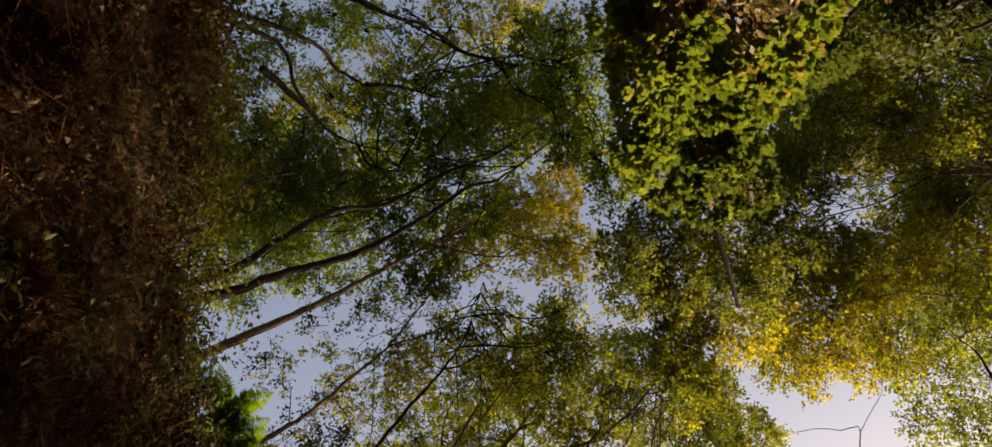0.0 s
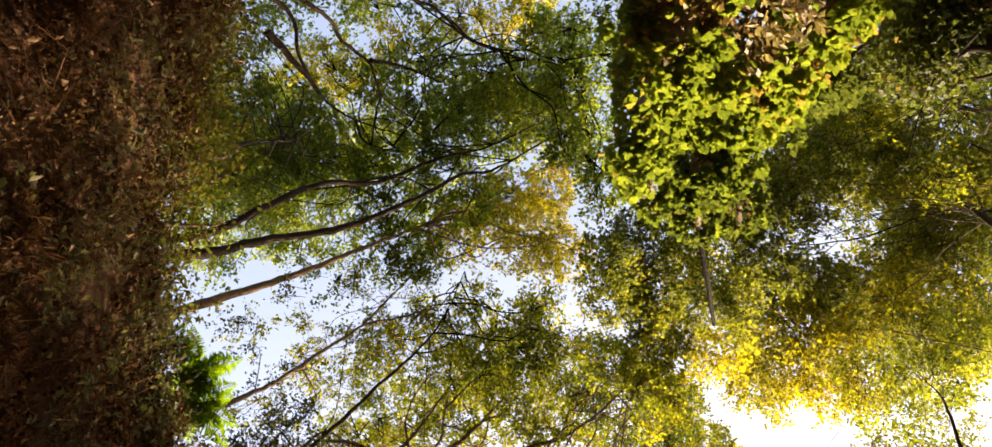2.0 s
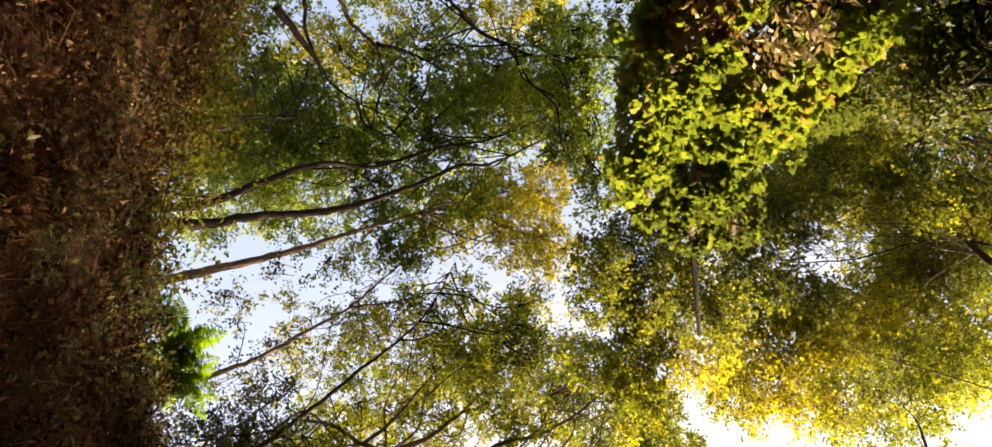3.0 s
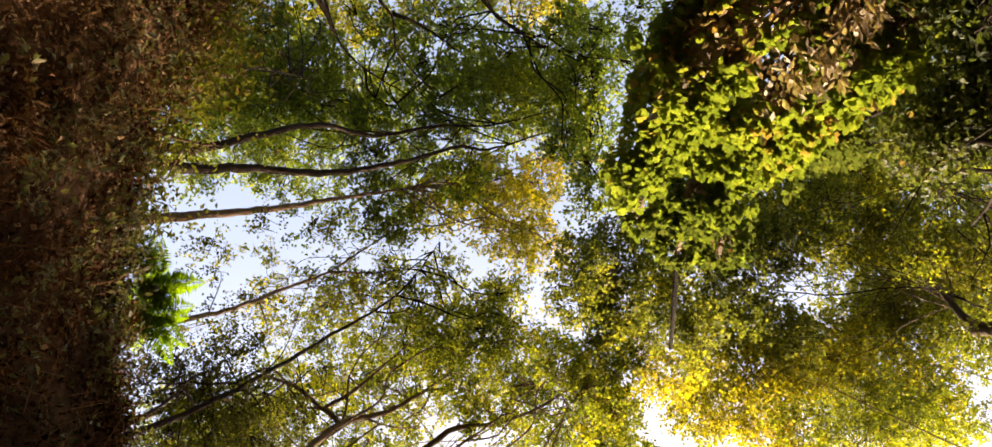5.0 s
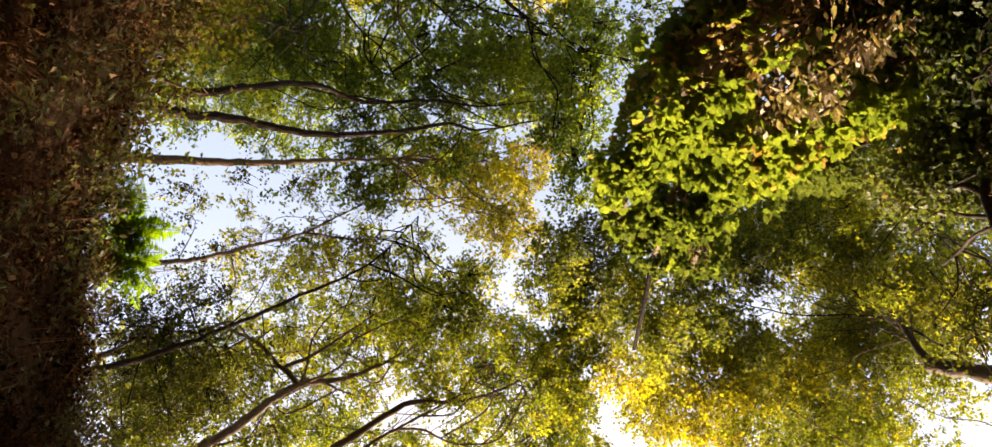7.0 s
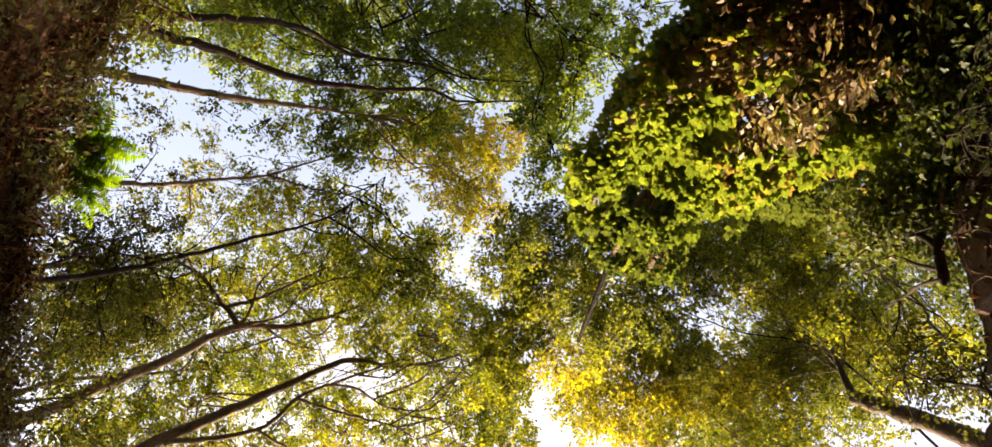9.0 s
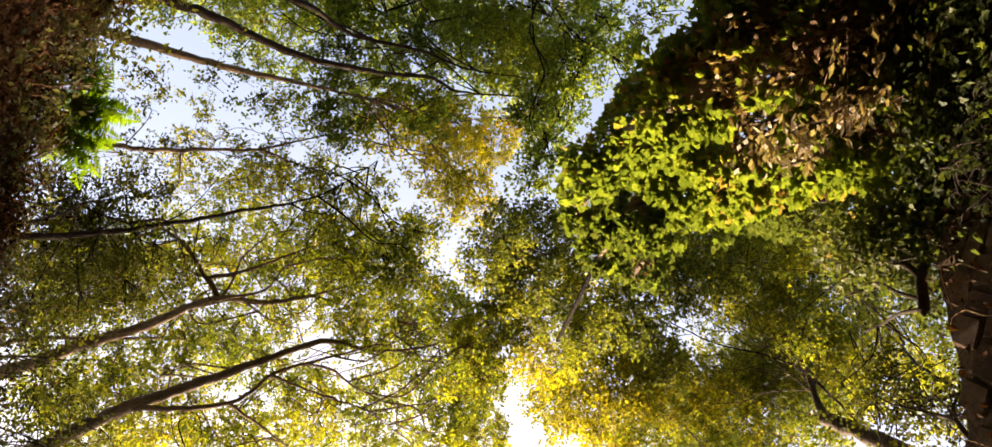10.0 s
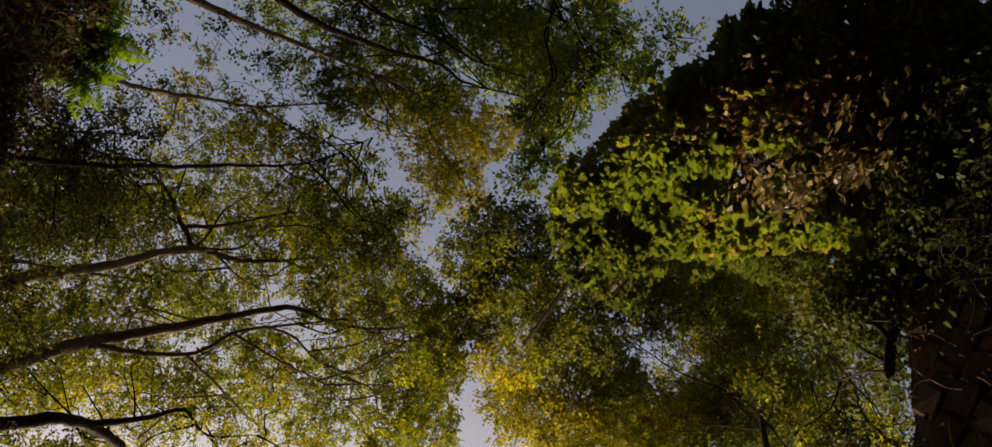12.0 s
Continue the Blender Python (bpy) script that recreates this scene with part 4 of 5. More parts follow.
tree("broadleaf_tree", "tall olive tree standing behind the others above the wall",
     [([(7.6, 3, 4.6), (4.17, 1.6, 10.1), (4.41, 1.67, 12.1), (4.15, 1.62, 14.1), (3.47, 1.55, 15.1)], 0.016, 0.006)],
     [(3, -0.2, 14.1, 0.63, 0.36), (4.04, -0.21, 15.03, 0.68, 0.36), (3.1, 0.64, 14.45, 0.65, 0.4), (4.16, 0.9, 15.38, 0.7, 0.36),
      (4.86, 0.64, 14.81, 0.69, 0.36), (5.29, 1.11, 14.23, 0.67, 0.36), (3.39, 2.34, 15.16, 0.69, 0.36), (4.03, 2.11, 14.59, 0.67, 0.36),
      (5.04, 2.24, 15.52, 0.73, 0.36), (5.61, 2.55, 14.94, 0.72, 0.36), (2.8, 3.06, 14.37, 0.66, 0.36), (3.85, 3.25, 15.3, 0.71, 0.36),
      (4.57, 3.18, 14.72, 0.7, 0.3), (2.26, 2.51, 14.15, 0.63, 0.36), (3.59, 4.09, 15.08, 0.71, 0.36), (4.31, 3.87, 14.5, 0.69, 0.36),
      (5.78, 0.12, 15.43, 0.73, 0.3), (4.96, -0.3, 14.86, 0.69, 0.3)] + [(1.37, 2.03, 14.29, 0.63, 0.36), (0.57, 1.51, 15.21, 0.67, 0.36)],
     LEAF_OLIVE, BARK_GREY, size=0.085, density=1.05, branch=0.5)

tree("bushy_tree", "dark leafy bush rooted behind the top of the stone wall",
     [([(2.35, 0.9, 4.3), (1.87, 0.44, 4.9), (2, 0.5, 5.5), (2.07, 0.56, 6)], 0.02, 0.005)],
     [(1.93, 0.58, 6, 0.14, 0.9), (2.04, 0.56, 5.9, 0.14, 1), (2.15, 0.52, 5.8, 0.14, 1), (2.25, 0.48, 5.7, 0.14, 1), (1.97, 0.42, 6, 0.12, 0.5), (1.93, 0.44, 6.2, 0.13, 0.5),
      (2.18, 0.35, 5.6, 0.1, 0.5)],
     LEAF_SCRUB, BARK_DARK, size=0.042, density=3, branch=0.5)

# never in view: added to keep the sun off the bank
tree("bushy_tree", "unseen leafy tree over the lane, added to shade the bank",
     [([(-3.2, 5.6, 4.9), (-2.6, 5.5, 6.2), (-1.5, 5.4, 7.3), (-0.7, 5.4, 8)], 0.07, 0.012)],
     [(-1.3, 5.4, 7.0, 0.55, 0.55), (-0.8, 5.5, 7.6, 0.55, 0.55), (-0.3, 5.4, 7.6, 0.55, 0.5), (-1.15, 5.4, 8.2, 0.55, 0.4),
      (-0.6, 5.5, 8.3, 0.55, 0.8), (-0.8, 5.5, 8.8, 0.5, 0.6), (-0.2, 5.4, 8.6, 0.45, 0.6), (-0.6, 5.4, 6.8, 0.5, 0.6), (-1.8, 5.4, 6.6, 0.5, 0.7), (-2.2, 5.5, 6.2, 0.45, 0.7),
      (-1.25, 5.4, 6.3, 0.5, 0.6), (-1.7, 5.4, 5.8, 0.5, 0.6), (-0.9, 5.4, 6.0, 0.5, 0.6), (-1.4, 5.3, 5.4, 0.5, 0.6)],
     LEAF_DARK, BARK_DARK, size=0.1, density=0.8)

tree("bushy_tree", "dark small-leaved bush rooted on the brow of the bank",
     [([(-3.0, 1.9, 4.75), (-2.95, 1.85, 5.2), (-2.9, 1.9, 5.6), (-2.85, 2.0, 6)], 0.016, 0.004),
      ([(-3.0, 1.9, 4.75), (-2.9, 2.2, 5.3), (-2.75, 2.5, 5.8)], 0.012, 0.004), ([(-3.0, 1.9, 4.75), (-3.0, 1.6, 5.2), (-3.05, 1.4, 5.6)], 0.012, 0.004)],
     [(-2.95, 1.5, 5.3, 0.2, 0.4), (-2.8, 1.85, 5.35, 0.22, 0.5), (-2.7, 2.25, 5.4, 0.24, 0.5), (-3.1, 1.7, 5.75, 0.2, 0.35), (-2.9, 2.15, 5.85, 0.22, 0.4),
      (-2.75, 2.6, 5.7, 0.26, 0.5), (-2.65, 1.8, 5.0, 0.18, 0.4), (-2.6, 2.2, 5.05, 0.2, 0.5), (-2.85, 2.5, 6.15, 0.22, 0.4)],
     LEAF_SCRUB, BARK_DARK, size=0.044, density=2.2, branch=0.35, wide=0.6)

# ---- the ivy-clad tree that leans over the lane ----
rng = np.random.default_rng(12)


def cloak(axis, trunk_r, outer, many, size, gap, per=(5, 10), disc=0.11):
    """Overlapping ivy leaves on an uneven skin round a stem. outer: stops (s, metres); gap(s, th): how much noise a place needs to be covered.
    th is 0 on the underside over the lane and grows towards the sunny side."""
    t = unit(np.gradient(axis, axis=0))
    low = np.array([-0.3, 0.25, -0.9])
    low = unit(low - t * (t @ low)[:, None])
    sunny = np.cross(t, low)
    sunny = sunny * np.sign(sunny @ np.array([0.7, 0.7, 0.0]))[:, None]
    m = len(axis)
    A, D, Fc, L = [], [], [], []
    stops = np.array(outer)
    for _ in range(many):
        s = rng.random()
        i = int(s * (m - 1))
        th = rng.uniform(-math.pi, math.pi)
        rad = low[i] * math.cos(th) + sunny[i] * math.sin(th)
        near = Vector(axis[i] + rad * 0.4)
        patch = noise.noise(near * 3.4) + 0.45 * noise.noise(near * 8.5)
        if patch < gap(s, th):
            continue
        R = np.interp(s, stops[:, 0], stops[:, 1]) * (0.70 + 0.22 * rng.random() + 0.42 * patch) * (0.8 if 0.3 < th < 1.3 and s < 0.62 else 1.0) * (1.4 if rng.random() < 0.07 else 1.0)
        c = axis[i] + rad * max(R, trunk_r[i] + 0.03)
        n = rng.integers(*per)
        q = in_ball(n) * disc
        q = q - rad * (q @ rad)[:, None] * 0.75
        A.append(c + q)
        D.append(rad * 0.45 + np.array([0, 0.65, -0.25]) + q / disc * 0.3 + rng.normal(size=(n, 3)) * 0.32)
        Fc.append(rad * 0.15 + np.array([0.0, 0.35, 0.85]) + rng.normal(size=(n, 3)) * 0.30)
        L.append(size[0] + (size[1] - size[0]) * rng.random(n))
    return np.vstack(A), np.vstack(D), np.vstack(Fc), np.concatenate(L), low, sunny, t


def ivy_tree():
    base = [(2.85, -2.4, 4.25), (2.42, -2.06, 5.1), (2.01, -1.74, 5.5)]
    main = spline(base + [(1.71, -1.41, 5.62), (1.55, -1.23, 5.72), (1.27, -0.96, 5.9), (1.05, -0.73, 6.15), (0.78, -0.54, 6.5), (0.53, -0.35, 6.85), (0.36, -0.06, 7.2), (0.27, 0.42, 7.6)], 0.05)
    fork = spline(base + [(1.39, -1.57, 5.54), (0.98, -1.34, 5.56), (0.68, -1.06, 5.65), (0.43, -0.86, 5.82), (0.21, -0.56, 6.08), (0.02, -0.25, 6.40), (-0.04, 0.10, 6.73)], 0.05)
    root = thing("ivy_clad_tree", main[0], "old leaning forked trunk thickly cloaked in bright green ivy", "tree")
    boughs = [spline(p, 0.04) for p in (
        [(0.78, -0.54, 6.5), (0.88, -0.38, 6.6), (0.93, -0.24, 6.72)],
        [(0.41, -0.12, 7.1), (0.59, 0.17, 7.3), (0.57, 0.46, 7.5)],
        [(0.53, -0.35, 6.85), (0.36, -0.44, 6.85), (0.13, -0.56, 6.9)],
        [(1.27, -0.96, 5.9), (1.32, -0.74, 6.0), (1.28, -0.6, 6.15)],
        [(2.15, -1.5, 5.45), (1.78, -1.12, 5.58), (1.45, -0.86, 5.6), (1.16, -0.66, 5.66), (0.95, -0.52, 5.74)],
        [(0.43, -0.86, 5.82), (0.38, -0.98, 5.86), (0.33, -1.10, 5.93)],
        [(0.68, -1.06, 5.65), (0.53, -1.25, 5.78), (0.37, -1.41, 5.96)],
        [(2.01, -1.74, 5.5), (1.72, -1.9, 5.62), (1.5, -1.97, 5.7), (1.3, -1.95, 5.75)],
        [(1.39, -1.57, 5.54), (1.2, -1.78, 5.7), (1.0, -1.84, 5.8), (0.85, -1.8, 5.88)],
        [(0.98, -1.34, 5.56), (0.85, -1.52, 5.7), (0.68, -1.64, 5.82), (0.52, -1.68, 5.95)])]
    for name, axis, r0, r1 in [("trunk", main, 0.24, 0.018), ("trunk", fork, 0.20, 0.05)] + [("bough", w, 0.045, 0.018) for w in boughs]:
        tb = Tubes()
        tb.add(axis, r0, r1, 20 if name == "trunk" else 9, 0.30)
        tb.make(name, BARK_SUNLIT, root, "rough bark in patches between the ivy, coloured pale as if sunlit" if name == "trunk" else "ivy-wrapped bough")
    lb = Tubes()
    lb.add(spline([(0.27, 0.40, 7.58), (0.25, 0.62, 7.75), (0.235, 0.83, 7.9), (0.19, 1.32, 8.32)]), 0.024, 0.018, 8, 0.12)
    lb.make("limb", BARK_DARK, root, "dead broken limb")

    def gap_main(s, th):
        if s < 0.30:
            return 0.6 if -1.6 < th < 0.6 else -0.3
        if s < 0.66:
            return 0.20 if -1.25 < th < 0.95 else (-0.7 if th > 0.5 else -0.1)
        return 0.06 if -0.7 < th < 0.8 else -0.08

    def gap_fork(s, th):
        return 0.16 if (-0.6 < th < 1.6 and s < 0.62) else -0.04

    st = Tubes()
    A, D, Fc, L = [], [], [], []
    dA, dR, dT = [], [], []
    fA, fR, fT = [], [], []
    for axis, r0, r1, outer, many, size, gap in (
            [(main, 0.24, 0.028, [(0, 0.40), (0.35, 0.40), (0.6, 0.40), (0.8, 0.34), (0.92, 0.27), (1, 0.16)], 1500, (0.042, 0.072), gap_main),
             (fork, 0.20, 0.05, [(0, 0.36), (0.45, 0.31), (0.7, 0.26), (0.9, 0.21), (1, 0.13)], 1050, (0.042, 0.070), gap_fork)]
            + [(w, 0.045, 0.018, [(0, 0.22), (0.6, 0.22), (1, 0.12)], 170, (0.042, 0.072), lambda s, th: -0.1) for w in boughs]):
        m = len(axis)
        trunk_r = r0 + (r1 - r0) * np.linspace(0, 1, m) ** 0.8
        a, d, f, ln, low, sunny, t = cloak(axis, trunk_r, outer, many, size, gap, (8, 16), 0.10)
        A.append(a), D.append(d), Fc.append(f), L.append(ln)
        # creeping stems that hug the trunk
        thick = r0 > 0.1
        for k in range(46 if thick else 8):
            i0 = rng.integers(0, max(1, int(m * 0.7)))
            i1 = min(m - 1, i0 + rng.integers(m // 6 + 2, m // 2 + 3))
            idx = np.arange(i0, i1, 3)
            if len(idx) < 4:
                continue
            th = rng.random() * 6.28 + np.cumsum(rng.normal(size=len(idx)) * 0.3)
            r = trunk_r[idx] + 0.02 + 0.14 * rng.random() * (1.0 if thick else 0.4)
            st.add(axis[idx] + r[:, None] * (np.cos(th)[:, None] * low[idx] + np.sin(th)[:, None] * sunny[idx]), 0.007, 0.002, 5, 0.2)
        # dead leaves caught on the bark and under the ivy
        n = 6000 if thick else 120
        i = (rng.random(n) * (m - 1) * (0.70 if thick else 0.97)).astype(int)
        th = rng.random(n) * 6.283
        rad = low[i] * np.cos(th)[:, None] + sunny[i] * np.sin(th)[:, None]
        out = np.where((th < 0.5) | (th > 5.0), 0.30, 0.24) * (1.0 if thick else 0.4)
        dA.append(axis[i] + rad * (trunk_r[i] + 0.01 + out * rng.random(n) ** 1.3)[:, None])
        dR.append(rad)
        dT.append(t[i])
        # flakes of dead leaf flat on the bark, pale to make it look sunlit
        n = 1700 if thick else 40
        i = ((0.2 + 0.5 * rng.random(n)) * (m - 1)).astype(int)
        th = rng.normal(size=n) * 0.6 + 0.45
        rad = low[i] * np.cos(th)[:, None] + sunny[i] * np.sin(th)[:, None]
        fA.append(axis[i] + rad * (trunk_r[i] + 0.02 + 0.10 * rng.random(n))[:, None])
        fR.append(rad)
        fT.append(t[i])
    tagged(st.make("ivy_vine", TWIG_DRY, root, "dry brown climbing stems"), kind="stuff")
    A, D, Fc, L = np.vstack(A), np.vstack(D), np.vstack(Fc), np.concatenate(L)
    # the tip's shade is painted: smaller leaves in the darkened ivy colour
    tip = A[:, 1] + 0.25 * rng.normal(size=len(A)) > 0.08
    for name, which, k, leaf, label in (("ivy", ~tip, 1.0, LEAF_IVY, "bright green lobed ivy leaves"), ("ivy_tip", tip, 0.72, LEAF_IVY_SHADED, "small ivy leaves at the tip, coloured dull as in shade")):
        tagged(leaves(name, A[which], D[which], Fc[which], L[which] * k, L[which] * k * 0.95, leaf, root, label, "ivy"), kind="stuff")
    dA, dR, dT = np.vstack(dA), np.vstack(dR), np.vstack(dT)
    n = len(dA)
    tagged(leaves("dead_leaves", dA, dT * 0.4 + np.array([0, 0, -0.8]) + rng.normal(size=(n, 3)) * 0.5, dR + rng.normal(size=(n, 3)) * 0.4,
                  0.03 + 0.055 * rng.random(n), 0.012 + 0.026 * rng.random(n), LEAF_BROWN, root, "curled brown dead leaves", "dry"), kind="stuff")
    # withered leaves in bunches on dry stems that hang below the trunk
    hg = Tubes()
    hang, fall = [], []
    bunches = [(0.86, -1.12), (0.83, -1.02), (0.88, -1.0), (1.0, -1.22), (1.04, -1.27), (1.0, -1.13), (1.22, -1.2), (1.12, -1.38), (1.2, -1.4), (1.26, -1.36), (1.36, -1.38), (1.03, -1.05),
               (1.10, -0.92), (1.19, -0.9), (1.26, -0.92), (0.96, -0.78), (0.9, -0.7), (0.98, -0.84)]
    for x, y in bunches:
        top = main[np.argmin(((main[:, :2] - (x + 0.06, y - 0.06)) ** 2).sum(1))] + rng.normal(size=3) * 0.08
        end = np.array([x, y, 5.02 + 0.12 * rng.random()])
        way = spline([top, (top + end) / 2 + rng.normal(size=3) * 0.05, end], 0.05)
        hg.add(way, 0.006, 0.002, 4, 0.2)
        n = rng.integers(3, 10)
        hang.append(end + rng.normal(size=(n, 3)) * np.array([0.035, 0.045, 0.07]) + np.array([0, 0, 0.05]))
        fall.append(np.array([0.1, 0.6, -0.5]) + rng.normal(size=3) * 0.15 + rng.normal(size=(n, 3)) * 0.25)
    tagged(hg.make("hanging_stem", TWIG_DRY, root, "dry hanging ivy stems"), kind="stuff")
    hang, fall = np.vstack(hang), np.vstack(fall)
    n = len(hang)
    tagged(leaves("hanging_leaves", hang, fall, np.array([-0.2, 0.7, -0.5]) + rng.normal(size=(n, 3)) * 0.4,
                  0.035 + 0.06 * rng.random(n), 0.010 + 0.018 * rng.random(n), LEAF_BLEACHED, root, "long pale withered leaves hanging in bunches", "dry"), kind="stuff")
    # a torn strip of pale flakes added in place of sunlit bark, along the sunny edge
    n = 900
    s = rng.random(n)
    sunlit_strip = np.outer(1 - s, (0.76, -0.50, 5.38)) + np.outer(s, (1.15, -0.90, 5.27)) + rng.normal(size=(n, 3)) * np.array([0.07, 0.06, 0.06])
    sunlit_strip = sunlit_strip[np.array([noise.noise(Vector(v * 9.0)) for v in sunlit_strip]) > 0.08]
    n = len(sunlit_strip)
    fA.append(sunlit_strip)
    fR.append(np.tile((-0.2, 0.5, -0.8), (n, 1)))
    fT.append(np.tile((0.2, 0.8, 0.3), (n, 1)))
    fA, fR, fT = np.vstack(fA), np.vstack(fR), np.vstack(fT)
    n = len(fA)
    tagged(leaves("sunlit_flakes", fA, fT * rng.choice([-1.0, 1.0], (n, 1)) + rng.normal(size=(n, 3)) * 0.45, fR + rng.normal(size=(n, 3)) * 0.45,
                  0.03 + 0.05 * rng.random(n), 0.012 + 0.022 * rng.random(n), LEAF_BLEACHED, root, "pale withered leaves on the bark, giving it a sunlit look"), kind="stuff")
    return settle(root)


ivy_tree()


def ivy_trail():
    """A dead sapling on the wall's top that small-leaved ivy has climbed."""
    axis = spline([(2.05, -0.9, 4.9), (2.02, -0.86, 5.5), (1.98, -0.80, 6.0), (1.85, -0.64, 6.6), (1.59, -0.51, 7.0), (1.29, -0.39, 7.3), (1.03, -0.33, 7.5)], 0.05)
    root = thing("ivy_clad_sapling", axis[0], "thin dead sapling on the wall top, overgrown with shade-darkened ivy", "tree")
    tb = Tubes()
    tb.add(axis, 0.04, 0.012, 9, 0.2)
    tb.make("trunk", BARK_DARK, root)
    m = len(axis)
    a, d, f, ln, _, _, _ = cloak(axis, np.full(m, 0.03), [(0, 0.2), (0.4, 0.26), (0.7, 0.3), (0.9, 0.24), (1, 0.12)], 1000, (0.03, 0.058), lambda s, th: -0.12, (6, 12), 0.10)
    # shade is in the leaf colour here
    tagged(leaves("ivy", a, d, f, ln, ln * 0.95, LEAF_IVY_SHADED, root, "small ivy leaves darkened as if in shade", "ivy"), kind="stuff")
    return settle(root)


ivy_trail()


def wall_ivy():
    """Ivy that hangs over the wall's top beside the leaning tree."""
    root = thing("hanging_ivy", (1.5, -2.4, 4.6), "dark shaded ivy with trailing stems hanging over the stone wall", "ivy")
    st = Tubes()
    A, D, Fc, L = [], [], [], []
    for k in range(210):
        y = -4.2 + 3.75 * rng.random() ** 0.8
        x0, z0 = 1.46 + 0.25 * rng.random(), 4.55 + 0.25 * rng.random()
        drop = (0.35 + 1.5 * rng.random()) * np.interp(y, [-4.2, -1.6, -0.4], [1.0, 0.8, 0.25])
        way = spline([(x0 + 0.2, y, z0 - 0.1), (x0 - 0.1, y + 0.05, z0 + 0.12), (WALL_X - 0.07 - 0.15 * rng.random(), y + 0.1 * rng.normal(), z0 - 0.1),
                      (WALL_X - 0.06 - 0.06 * rng.random(), y + 0.15 * rng.normal(), z0 - drop)], 0.07)
        st.add(way, 0.005, 0.002, 3)
        n = len(way)
        keep = rng.random(n) < 0.75
        q = way[keep] + rng.normal(size=(keep.sum(), 3)) * 0.04
        A.append(q)
        D.append(np.array([-0.25, 0, -0.9]) + rng.normal(size=q.shape) * 0.45)
        Fc.append(np.array([-0.9, 0, 0.5]) + rng.normal(size=q.shape) * 0.4)
        L.append(0.022 + 0.026 * rng.random(len(q)))
    tagged(st.make("stem_tangle", BARK_DARK, root), kind="stuff")
    A, D, Fc, L = np.vstack(A), np.vstack(D), np.vstack(Fc), np.concatenate(L)
    # the strands owe their shade to the darkened leaf colour
    tagged(leaves("foliage", A, D, Fc, L, L * 0.95, LEAF_IVY_SHADED, root, "", "ivy"), kind="stuff")
    return settle(root)


wall_ivy()


def dead_stub():
    """A sawn-off trunk on the wall's top with bare branches."""
    root = thing("dead_tree", (1.75, -0.15, 4.4), "short broken dead trunk with bare branches on the wall top", "tree")
    tb = Tubes()
    tb.add(spline([(1.53, -0.20, 5.06), (1.505, -0.15, 5.0), (1.505, -0.10, 4.96), (1.51, -0.03, 4.90), (1.51, -0.005, 4.885)], 0.02), 0.020, 0.024, 14, 0.10)
    way_end = Tubes()
    way_end.add([(1.51, -0.005, 4.885), (1.51, 0.000, 4.882), (1.511, 0.012, 4.874)], 0.024, 0.006, 14, 0.25)
    tb.make("trunk", BARK_DARK, root)
    way_end.make("cut_end", BARK_DARK, root, "sawn end")
    for pts, r in (([(1.50, -0.14, 4.98), (1.50, -0.18, 5.15), (1.56, -0.18, 5.5), (1.62, -0.16, 6.0), (1.63, -0.18, 6.4)], 0.018), ([(1.50, -0.05, 4.92), (1.52, -0.05, 5.15), (1.58, -0.06, 5.5), (1.63, -0.07, 5.8)], 0.011),
                   ([(1.50, -0.01, 4.89), (1.54, 0.04, 5.15), (1.64, 0.12, 5.5), (1.73, 0.22, 5.9)], 0.010), ([(1.53, -0.18, 5.3), (1.53, -0.23, 5.6), (1.52, -0.24, 5.95)], 0.009)):
        lb = Tubes()
        w = spline(pts, 0.06)
        lb.add(w, r, 0.006, 6, 0.1)
        for _ in range(5):
            p = w[rng.integers(len(w) // 3, len(w))]
            e = p + unit(rng.normal(size=3) + np.array([-0.05, 0, 0.8])) * (0.2 + 0.35 * rng.random())
            lb.add(spline([p, (p + e) / 2 + rng.normal(size=3) * 0.04, e], 0.08), 0.006, 0.002, 4)
        lb.make("bare_branch", BARK_DARK, root)
    return settle(root)


dead_stub()


def wall_litter():
    """Dead vine stems and leaves caught on the wall's face and along its broken top."""
    root = thing("dead_vine", (1.55, 0.2, 4.5), "dead brown vine stems and leaves clinging to the stone wall", "vine")
    st = Tubes()
    for k in range(45):
        y = -1.0 + 2.6 * rng.random()
        z = wall_top(y) - 0.9 * rng.random() ** 1.6 - 0.16
        way = [(WALL_X + 0.01 - 0.03 * rng.random(), y, z)]
        d = np.array([0, rng.normal() * 0.5, 0.5 + 0.5 * rng.normal()])
        for _ in range(5):
            d = d + np.array([0, 0.35, 0.3]) * rng.normal(size=3)
            q = np.array(way[-1]) + unit(d) * (0.05 + 0.06 * rng.random())
            way.append((WALL_X + 0.015 - 0.06 * rng.random(), q[1], min(q[2], wall_top(q[1]) - 0.14)))
        st.add(spline(way, 0.04), 0.0025, 0.001, 4)
    tagged(st.make("stem_tangle", BRACKEN, root), kind="stuff")
    n = 220
    y = -1.0 + 2.8 * rng.random(n)
    tops = np.array([wall_top(v) for v in y])
    z = tops - 0.2 - 1.0 * rng.random(n) ** 1.8
    at = np.stack([WALL_X + 0.03 - 0.04 * rng.random(n), y, z], 1)
    ln = 0.02 + 0.035 * rng.random(n)
    tagged(leaves("dead_leaves", at, np.array([-0.2, 0, -0.6]) + rng.normal(size=(n, 3)) * 0.6, np.array([-1.0, 0, 0]) + rng.normal(size=(n, 3)) * 0.5,
                  ln, ln * 0.6, LEAF_DEAD, root, "", "dry"), kind="stuff")
    return settle(root)


wall_litter()


